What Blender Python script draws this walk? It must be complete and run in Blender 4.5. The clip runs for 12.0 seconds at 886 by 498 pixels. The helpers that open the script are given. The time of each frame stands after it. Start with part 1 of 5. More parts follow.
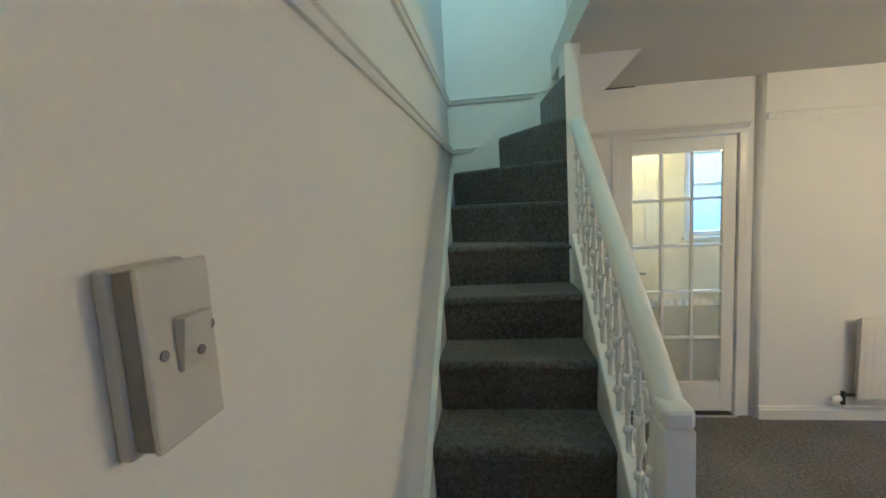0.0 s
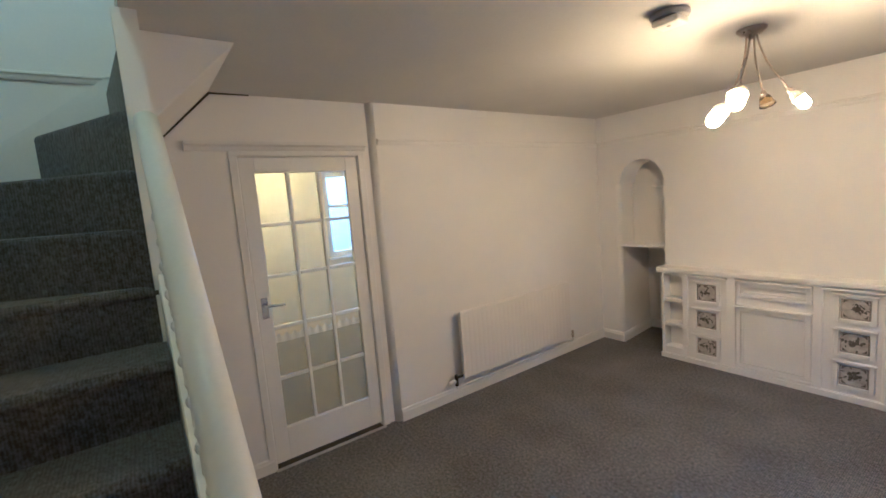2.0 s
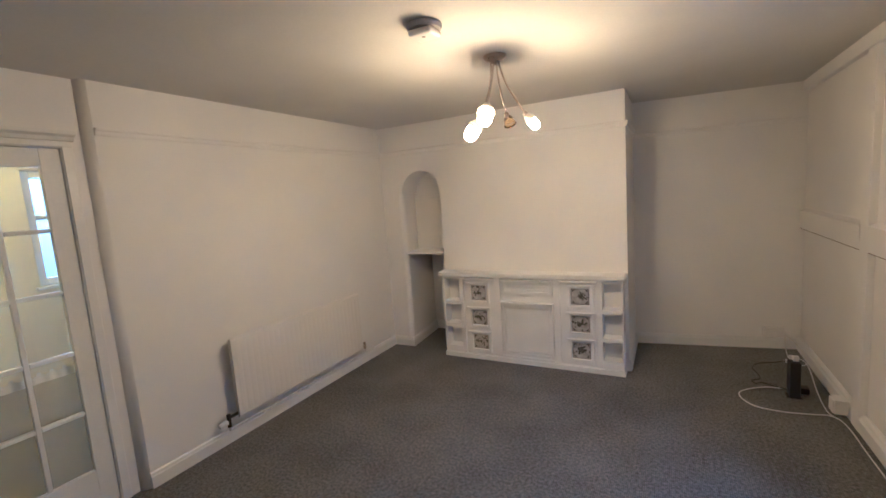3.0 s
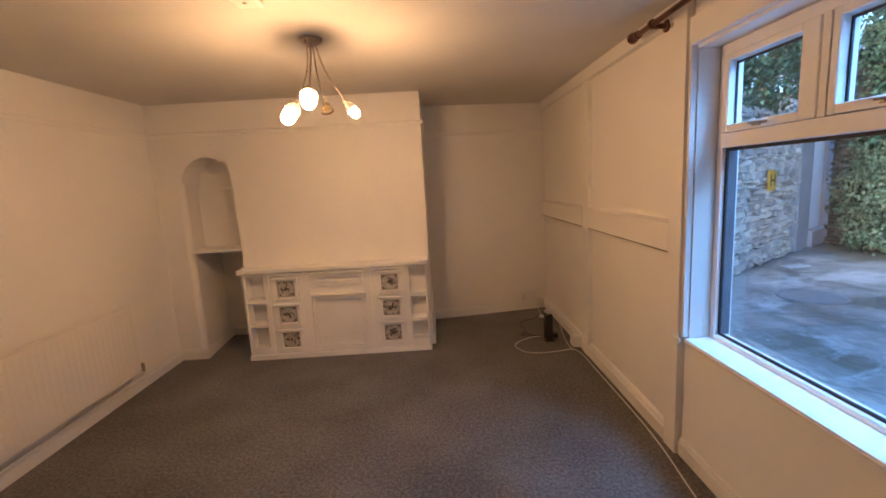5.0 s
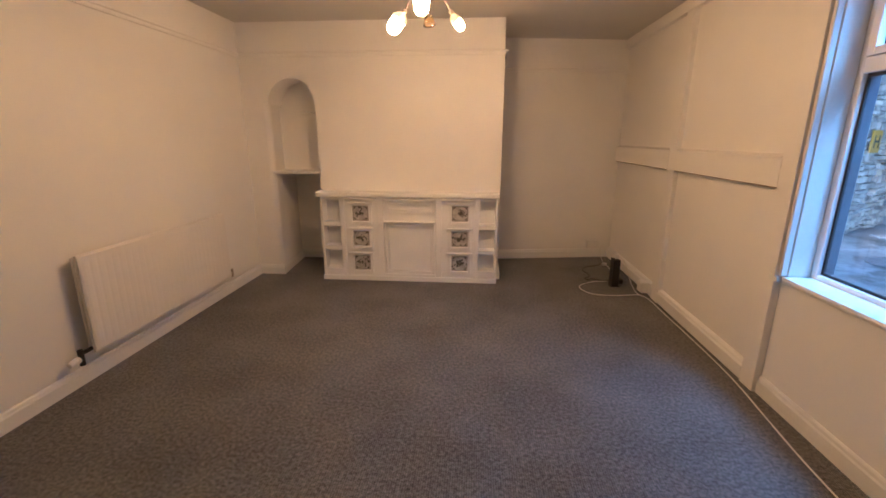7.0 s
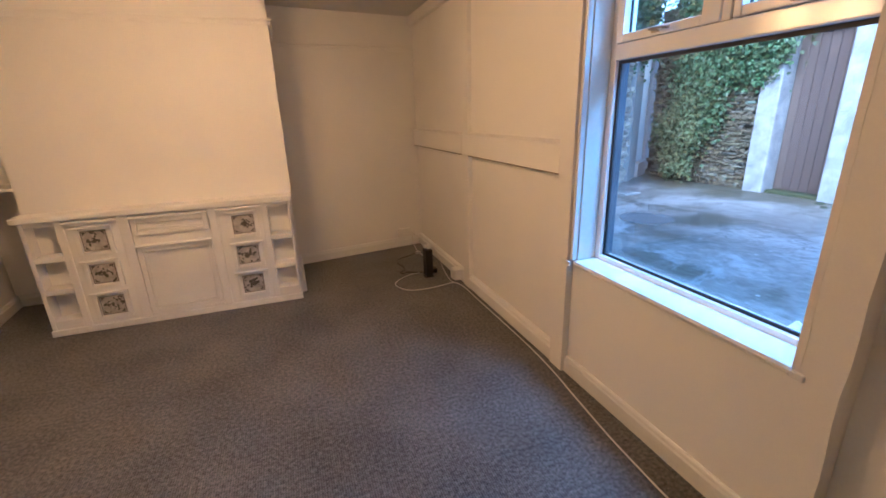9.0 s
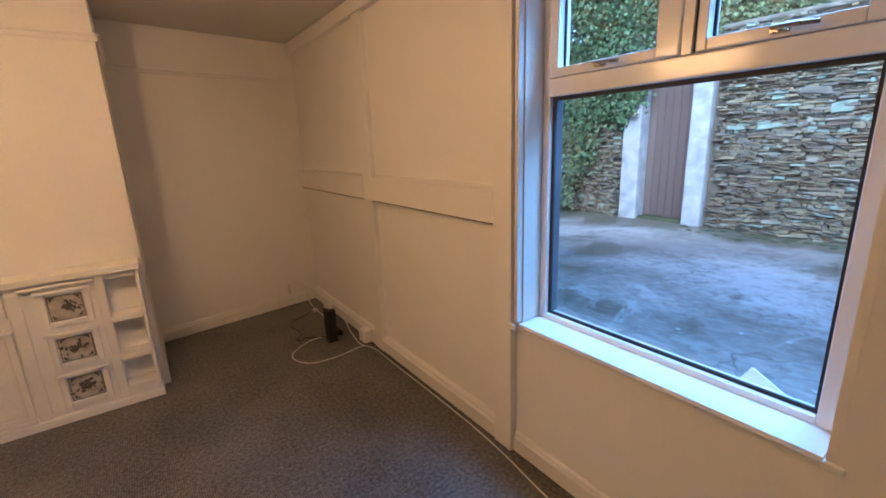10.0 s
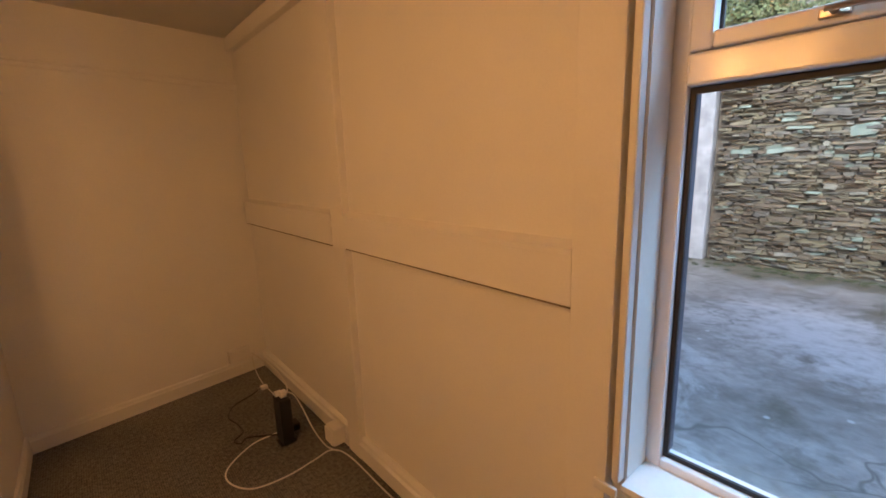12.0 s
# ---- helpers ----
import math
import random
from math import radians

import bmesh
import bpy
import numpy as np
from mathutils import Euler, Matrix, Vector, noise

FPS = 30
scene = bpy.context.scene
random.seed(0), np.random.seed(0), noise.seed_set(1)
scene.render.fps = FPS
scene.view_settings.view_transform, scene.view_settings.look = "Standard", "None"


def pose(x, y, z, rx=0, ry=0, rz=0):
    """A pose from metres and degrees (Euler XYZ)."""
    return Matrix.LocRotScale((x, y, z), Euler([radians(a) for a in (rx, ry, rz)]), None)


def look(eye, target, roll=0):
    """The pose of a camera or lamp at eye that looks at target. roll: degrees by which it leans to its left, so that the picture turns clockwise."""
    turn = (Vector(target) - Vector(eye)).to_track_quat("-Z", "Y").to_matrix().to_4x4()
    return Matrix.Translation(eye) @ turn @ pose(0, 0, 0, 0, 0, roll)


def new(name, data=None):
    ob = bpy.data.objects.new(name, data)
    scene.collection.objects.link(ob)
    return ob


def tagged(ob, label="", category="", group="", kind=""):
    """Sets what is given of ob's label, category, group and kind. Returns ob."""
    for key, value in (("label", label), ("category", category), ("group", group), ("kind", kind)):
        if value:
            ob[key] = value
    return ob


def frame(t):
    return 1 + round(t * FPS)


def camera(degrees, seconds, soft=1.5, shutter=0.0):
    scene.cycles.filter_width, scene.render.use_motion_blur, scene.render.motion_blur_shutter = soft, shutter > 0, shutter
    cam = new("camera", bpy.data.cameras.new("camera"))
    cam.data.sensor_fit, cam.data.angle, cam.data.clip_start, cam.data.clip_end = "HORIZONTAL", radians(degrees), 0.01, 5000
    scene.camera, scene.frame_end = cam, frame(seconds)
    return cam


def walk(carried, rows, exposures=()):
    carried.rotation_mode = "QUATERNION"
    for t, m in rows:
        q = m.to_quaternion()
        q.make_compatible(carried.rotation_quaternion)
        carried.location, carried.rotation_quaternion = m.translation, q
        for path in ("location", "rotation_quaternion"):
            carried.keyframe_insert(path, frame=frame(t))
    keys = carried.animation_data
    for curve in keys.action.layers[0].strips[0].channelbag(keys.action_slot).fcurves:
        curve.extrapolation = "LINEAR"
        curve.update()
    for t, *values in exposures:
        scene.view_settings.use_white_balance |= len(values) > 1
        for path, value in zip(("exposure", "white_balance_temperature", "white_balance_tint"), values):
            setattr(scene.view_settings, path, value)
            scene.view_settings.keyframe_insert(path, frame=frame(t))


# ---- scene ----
cam = camera(92.2, 12.0, soft=1.7)
PATH = [
    (0, (0.55, 0.187, 1.639), (-1.421, -0.069, 1.41), -3.4),
    (0.5, (0.472, 0.216, 1.619), (-1.509, 0.313, 1.365), -3.9),
    (1, (0.352, 0.306, 1.607), (-1.598, 0.66, 1.338), -3.8),
    (1.5, (0.283, 0.411, 1.614), (-1.594, 1.041, 1.336), -3.8),
    (2, (0.204, 0.506, 1.614), (-1.417, 1.655, 1.386), -4.6),
    (2.5, (0.188, 0.636, 1.575), (-1.074, 2.171, 1.346), -4.3),
    (3, (0.196, 0.732, 1.577), (-0.747, 2.479, 1.333), -4.1),
    (3.5, (0.147, 0.77, 1.556), (-0.339, 2.693, 1.298), -4.4),
    (3.7, (0.118, 0.802, 1.54), (-0.159, 2.764, 1.272), -4.9),
    (5.3, (-0.104, 0.547, 1.515), (-0.073, 2.521, 1.198), -3.3),
    (5.5, (-0.155, 0.527, 1.503), (-0.156, 2.501, 1.184), -3.1),
    (6, (-0.238, 0.489, 1.457), (-0.302, 2.458, 1.112), -2.8),
    (6.5, (-0.347, 0.462, 1.393), (-0.439, 2.415, 0.97), -1.6),
    (7, (-0.330, 0.495, 1.330), (-0.484, 2.424, 0.827), 0.1),
    (7.5, (-0.296, 0.494, 1.311), (-0.259, 2.415, 0.757), -0.2),
    (7.7, (-0.294, 0.513, 1.318), (-0.114, 2.422, 0.75), -0.4),
    (9.3, (-0.071, 1.065, 1.41), (0.7, 2.812, 0.815), -1.6),
    (9.5, (-0.056, 1.161, 1.409), (0.837, 2.856, 0.838), -1.4),
    (10, (-0.059, 1.409, 1.445), (1.055, 2.998, 0.96), -2.1),
    (10.5, (-0.022, 1.593, 1.455), (1.155, 3.14, 0.985), -2.4),
    (11, (0.109, 1.787, 1.474), (1.368, 3.291, 1.085), -2.2),
    (11.5, (0.208, 1.964, 1.458), (1.511, 3.432, 1.074), -2.0),
    (12, (0.277, 2.213, 1.453), (1.549, 3.707, 1.066), -1.8),
]
EXPOSURES = [(0.0, 2.35, 3310, -12), (1.0, 2.26, 3420, -8), (1.5, 2.25, 3480, -5), (2.5, 2.05, 3480, -2), (3.5, 1.94, 3430, -1), (3.7, 1.80, 3480, 1), (5.3, 1.75, 4650, 11), (5.5, 1.76, 4600, 11), (6.5, 1.78, 4430, 10),
             (7.0, 2.02, 4270, 8), (7.5, 2.08, 4270, 7), (9.5, 1.99, 4300, 7), (10.0, 1.74, 4450, 7), (10.5, 1.73, 4600, 8), (11.0, 1.70, 4850, 10), (12.0, 1.50, 5800, 13)]
walk(cam, [(t, look(e, g, r)) for t, e, g, r in PATH], EXPOSURES)

# ---- world, sun and large lights ----
world = bpy.data.worlds.new("overcast_sky")
scene.world = world
world.use_nodes = True
wn = world.node_tree
wn.nodes.clear()
sky = wn.nodes.new("ShaderNodeTexSky")
sky.sky_type = "NISHITA"
sky.sun_disc = False
sky.sun_elevation, sky.sun_rotation = radians(36), radians(-112)
sky.air_density, sky.dust_density = 1.0, 2.5
wbg = wn.nodes.new("ShaderNodeBackground")
wbg.inputs["Strength"].default_value = 0.165
wout = wn.nodes.new("ShaderNodeOutputWorld")
wn.links.new(sky.outputs["Color"], wbg.inputs["Color"])
wn.links.new(wbg.outputs["Background"], wout.inputs["Surface"])

sun_data = bpy.data.lights.new("sun", "SUN")
sun_data.energy, sun_data.angle, sun_data.color = 0.85, radians(20), (1.0, 0.95, 0.88)
sun = new("sun", sun_data)
sun.matrix_world = look((-20, -8, 15.6), (0, 0, 0))


def window_light(name, at, target, sx, sy, watts, colour):
    d = bpy.data.lights.new(name, "AREA")
    d.shape, d.size, d.size_y, d.energy, d.color = "RECTANGLE", sx, sy, watts, colour
    ob = new(name, d)
    ob.matrix_world = look(at, target)
    return ob


# daylight of the landing window upstairs
window_light("landing_daylight", (-0.50, -0.02, 4.1), (-2.2, 0.1, 3.15), 0.5, 0.8, 4.8, (1.0, 0.725, 0.215))

# sky light at the living-room window, above its head
window_light("window_daylight", (1.86, 2.0, 2.62), (0.2, 1.75, 0.3), 1.2, 0.6, 16, (0.44, 0.73, 1.0))


# ---- materials ----
def links(nt, *pairs):
    for a, b in pairs:
        nt.links.new(a, b)


def surface(name, dark, light, rough=0.6, scale=3.0, fine=60.0, bump=0.15, dist=0.002, metal=0.0, spec=0.5, vary=0.0, stretch=(1, 1, 1), rough_vary=0.1):
    """A painted or grown surface: colour drifts at a broad and a fine scale, with a fine relief."""
    m = bpy.data.materials.new(name)
    m.use_nodes = True
    nt = m.node_tree
    p = nt.nodes["Principled BSDF"]
    geo = nt.nodes.new("ShaderNodeNewGeometry")
    mp = nt.nodes.new("ShaderNodeMapping")
    mp.inputs["Scale"].default_value = stretch
    n1 = nt.nodes.new("ShaderNodeTexNoise")
    n1.inputs["Scale"].default_value, n1.inputs["Detail"].default_value = scale, 5
    n2 = nt.nodes.new("ShaderNodeTexNoise")
    n2.inputs["Scale"].default_value, n2.inputs["Detail"].default_value = fine, 3
    add = nt.nodes.new("ShaderNodeMath")
    add.operation = "MULTIPLY_ADD"
    add.inputs[1].default_value = 0.4
    ramp = nt.nodes.new("ShaderNodeValToRGB")
    ramp.color_ramp.elements[0].position, ramp.color_ramp.elements[1].position = 0.45, 0.95
    ramp.color_ramp.elements[0].color, ramp.color_ramp.elements[1].color = (*dark, 1), (*light, 1)
    bp = nt.nodes.new("ShaderNodeBump")
    bp.inputs["Strength"].default_value, bp.inputs["Distance"].default_value = bump, dist
    rr = nt.nodes.new("ShaderNodeMapRange")
    rr.inputs["To Min"].default_value, rr.inputs["To Max"].default_value = max(0.02, rough - rough_vary), min(1, rough + rough_vary)
    links(nt, (geo.outputs["Position"], mp.inputs["Vector"]), (mp.outputs["Vector"], n1.inputs["Vector"]), (mp.outputs["Vector"], n2.inputs["Vector"]),
          (n2.outputs["Fac"], add.inputs[0]), (n1.outputs["Fac"], add.inputs[2]), (add.outputs["Value"], ramp.inputs["Fac"]),
          (n2.outputs["Fac"], bp.inputs["Height"]), (bp.outputs["Normal"], p.inputs["Normal"]),
          (n1.outputs["Fac"], rr.inputs["Value"]), (rr.outputs["Result"], p.inputs["Roughness"]))
    colour = ramp.outputs["Color"]
    if vary:
        info = nt.nodes.new("ShaderNodeObjectInfo")
        isl = nt.nodes.new("ShaderNodeMath")
        isl.operation = "ADD"
        links(nt, (info.outputs["Random"], isl.inputs[0]), (geo.outputs["Random Per Island"], isl.inputs[1]))
        fr = nt.nodes.new("ShaderNodeMath")
        fr.operation = "FRACT"
        hsv = nt.nodes.new("ShaderNodeHueSaturation")
        mr = nt.nodes.new("ShaderNodeMapRange")
        mr.inputs["To Min"].default_value, mr.inputs["To Max"].default_value = 1 - vary, 1 + vary
        mh = nt.nodes.new("ShaderNodeMapRange")
        mh.inputs["To Min"].default_value, mh.inputs["To Max"].default_value = 0.5 - vary * 0.06, 0.5 + vary * 0.06
        links(nt, (isl.outputs["Value"], fr.inputs[0]), (fr.outputs["Value"], mr.inputs["Value"]), (mr.outputs["Result"], hsv.inputs["Value"]),
              (fr.outputs["Value"], mh.inputs["Value"]), (mh.outputs["Result"], hsv.inputs["Hue"]), (colour, hsv.inputs["Color"]))
        colour = hsv.outputs["Color"]
    links(nt, (colour, p.inputs["Base Color"]))
    p.inputs["Metallic"].default_value = metal
    p.inputs["Specular IOR Level"].default_value = spec
    return m


def carpet(name, dark, light, along, rib=190.0):
    """Short ribbed loop carpet: fine rows, tufts along them, broad flattened patches."""
    m = bpy.data.materials.new(name)
    m.use_nodes = True
    nt = m.node_tree
    p = nt.nodes["Principled BSDF"]
    p.inputs["Roughness"].default_value = 0.95
    p.inputs["Specular IOR Level"].default_value = 0.12
    p.inputs["Sheen Weight"].default_value = 0.25
    geo = nt.nodes.new("ShaderNodeNewGeometry")
    wave = nt.nodes.new("ShaderNodeTexWave")
    wave.wave_type, wave.bands_direction = "BANDS", along
    wave.inputs["Scale"].default_value, wave.inputs["Distortion"].default_value = rib / 6.2832, 2.2
    wave.inputs["Detail Scale"].default_value = 3.0
    tuft = nt.nodes.new("ShaderNodeTexNoise")
    tuft.inputs["Scale"].default_value, tuft.inputs["Detail"].default_value, tuft.inputs["Roughness"].default_value = 58, 7, 0.8
    broad = nt.nodes.new("ShaderNodeTexNoise")
    broad.inputs["Scale"].default_value, broad.inputs["Detail"].default_value = 2.2, 6
    a = nt.nodes.new("ShaderNodeMath")
    a.operation = "MULTIPLY_ADD"
    a.inputs[1].default_value = 0.08
    b = nt.nodes.new("ShaderNodeMath")
    b.operation = "MULTIPLY_ADD"
    b.inputs[1].default_value = 0.25
    ramp = nt.nodes.new("ShaderNodeValToRGB")
    ramp.color_ramp.elements[0].position, ramp.color_ramp.elements[1].position = 0.60, 0.97
    ramp.color_ramp.elements[0].color, ramp.color_ramp.elements[1].color = (*dark, 1), (*light, 1)
    half = nt.nodes.new("ShaderNodeMath")
    half.operation = "MULTIPLY"
    half.inputs[1].default_value = 1.1
    bp = nt.nodes.new("ShaderNodeBump")
    bp.inputs["Strength"].default_value, bp.inputs["Distance"].default_value = 0.6, 0.005
    links(nt, (geo.outputs["Position"], wave.inputs["Vector"]), (geo.outputs["Position"], tuft.inputs["Vector"]), (geo.outputs["Position"], broad.inputs["Vector"]),
          (wave.outputs["Fac"], a.inputs[0]), (tuft.outputs["Fac"], a.inputs[2]), (a.outputs["Value"], half.inputs[0]),
          (broad.outputs["Fac"], b.inputs[0]), (half.outputs["Value"], b.inputs[2]),
          (b.outputs["Value"], ramp.inputs["Fac"]), (ramp.outputs["Color"], p.inputs["Base Color"]),
          (a.outputs["Value"], bp.inputs["Height"]), (bp.outputs["Normal"], p.inputs["Normal"]))
    return m


def glass(name, tint=(1, 1, 1), rough=0.0):
    m = bpy.data.materials.new(name)
    m.use_nodes = True
    p = m.node_tree.nodes["Principled BSDF"]
    p.inputs["Base Color"].default_value = (*tint, 1)
    p.inputs["Transmission Weight"].default_value = 1.0
    p.inputs["Roughness"].default_value = rough
    p.inputs["IOR"].default_value = 1.45
    return m


def glowing(name, colour, strength):
    m = bpy.data.materials.new(name)
    m.use_nodes = True
    p = m.node_tree.nodes["Principled BSDF"]
    p.inputs["Base Color"].default_value = (0.9, 0.88, 0.82, 1)
    p.inputs["Emission Color"].default_value = (*colour, 1)
    p.inputs["Emission Strength"].default_value = strength
    return m


def net(name):
    """Thin net curtain: lets part of the light through."""
    m = surface(name, (0.34, 0.32, 0.27), (0.42, 0.40, 0.34), 0.9, 4, 300, 0.1)
    nt = m.node_tree
    p = nt.nodes["Principled BSDF"]
    tl = nt.nodes.new("ShaderNodeBsdfTranslucent")
    tl.inputs["Color"].default_value = (0.42, 0.40, 0.34, 1)
    tr = nt.nodes.new("ShaderNodeBsdfTransparent")
    mx, mx2 = nt.nodes.new("ShaderNodeMixShader"), nt.nodes.new("ShaderNodeMixShader")
    mx.inputs["Fac"].default_value, mx2.inputs["Fac"].default_value = 0.6, 0.08
    links(nt, (p.outputs["BSDF"], mx.inputs[1]), (tl.outputs["BSDF"], mx.inputs[2]), (mx.outputs["Shader"], mx2.inputs[1]),
          (tr.outputs["BSDF"], mx2.inputs[2]), (mx2.outputs["Shader"], nt.nodes["Material Output"].inputs["Surface"]))
    return m


def printed_tile(name):
    """Old transfer-printed tile: off-white glaze with a dark engraved motif in the middle."""
    m = surface(name, (0.34, 0.32, 0.30), (0.62, 0.60, 0.57), 0.22, 22, 90, 0.05)
    return m


WALL = surface("wall_paint", (0.78, 0.77, 0.745), (0.845, 0.835, 0.81), 0.62, 1.3, 130, 0.12, 0.0012)
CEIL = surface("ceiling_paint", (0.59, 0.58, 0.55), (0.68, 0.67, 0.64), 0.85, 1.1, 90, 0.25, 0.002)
TRIM = surface("gloss_trim_paint", (0.74, 0.74, 0.72), (0.82, 0.82, 0.80), 0.32, 2.0, 70, 0.10, 0.0012)
UNITW = surface("surround_paint", (0.78, 0.78, 0.78), (0.87, 0.87, 0.86), 0.38, 2.5, 80, 0.10, 0.001)
CREAM = surface("cream_wall_paint", (0.70, 0.64, 0.48), (0.78, 0.72, 0.56), 0.7, 1.5, 90, 0.2, 0.0015)
CARPET = carpet("floor_carpet", (0.046, 0.046, 0.047), (0.272, 0.267, 0.266), "X", 205.0)
STAIRC = carpet("stair_carpet", (0.034, 0.034, 0.035), (0.185, 0.182, 0.186), "Y", 210.0)
UPVC = surface("upvc", (0.80, 0.81, 0.82), (0.86, 0.87, 0.88), 0.22, 1.0, 30, 0.04, 0.0005)
GASKET = surface("rubber_gasket", (0.012, 0.012, 0.014), (0.03, 0.03, 0.032), 0.6, 20, 200, 0.1)
# dark blue for the shaded outer side of the white window frame
FRAMESHADE = surface("frame_shade_blue", (0.055, 0.065, 0.09), (0.085, 0.095, 0.13), 0.5, 6, 60, 0.1)
GLASS = glass("window_glass")
CHROME = surface("satin_chrome", (0.55, 0.54, 0.52), (0.72, 0.71, 0.69), 0.22, 30, 300, 0.03, 0.0003, metal=1.0)
BRONZE = surface("brushed_nickel_lamp", (0.42, 0.37, 0.31), (0.60, 0.54, 0.46), 0.3, 30, 200, 0.03, 0.0003, metal=1.0)
PLASTIC = surface("white_plastic", (0.74, 0.73, 0.70), (0.80, 0.79, 0.76), 0.35, 4, 90, 0.04, 0.0005)
GREYP = surface("grey_plastic", (0.20, 0.19, 0.20), (0.28, 0.27, 0.28), 0.5, 8, 90, 0.05)
ALARMG = surface("pale_grey_plastic", (0.28, 0.28, 0.28), (0.35, 0.35, 0.35), 0.5, 8, 90, 0.05)
# darker copy of the switch plastic, for the plate's shaded side
SWITCHSHADE = surface("switch_side_shade", (0.20, 0.195, 0.19), (0.28, 0.27, 0.26), 0.5, 10, 90, 0.06)
SWITCHL = surface("aged_switch_plastic", (0.55, 0.54, 0.51), (0.62, 0.61, 0.58), 0.4, 6, 90, 0.05)
BLACKP = surface("black_plastic", (0.008, 0.008, 0.009), (0.016, 0.016, 0.018), 0.5, 8, 200, 0.05)
RADW = surface("radiator_enamel", (0.74, 0.72, 0.68), (0.81, 0.79, 0.75), 0.32, 2.0, 60, 0.05, 0.0008)
DARKWOOD = surface("dark_varnished_wood", (0.045, 0.016, 0.008), (0.12, 0.045, 0.02), 0.3, 8, 60, 0.1, 0.001, stretch=(8, 1, 8))
CABLE = surface("white_cable_sheath", (0.68, 0.66, 0.60), (0.76, 0.74, 0.68), 0.45, 10, 80, 0.03)
TILEW = printed_tile("printed_tile_glaze")
TILEB = surface("printed_tile_ink", (0.05, 0.048, 0.045), (0.13, 0.12, 0.11), 0.3, 60, 200, 0.05)
NET = net("net_curtain")
DARKGAP = surface("dark_gap", (0.02, 0.018, 0.016), (0.05, 0.045, 0.04), 0.9, 8, 60, 0.2)
# brown of the shadow line under the wall rails, put into colour
RAILSHADE = surface("rail_shade_brown", (0.14, 0.11, 0.085), (0.26, 0.21, 0.165), 0.9, 8, 60, 0.2)
STRIP = surface("aluminium_threshold", (0.5, 0.48, 0.44), (0.62, 0.6, 0.55), 0.35, 8, 200, 0.1, 0.0005, metal=0.8)
SHADE = glowing("lit_opal_glass", (1.0, 0.445, 0.122), 84)
OPAL = surface("opal_glass_neck", (0.72, 0.66, 0.55), (0.82, 0.77, 0.66), 0.2, 10, 60, 0.02)
SHADEC = glowing("lit_clear_bulb", (1.0, 0.445, 0.122), 235)
GLOBE = glowing("lit_globe", (1.0, 0.52, 0.13), 27)
FROST = glass("obscured_glass", (0.82, 0.86, 1.0), 0.35)
AMBER = glass("clear_amber_glass", (1.0, 0.86, 0.55), 0.15)


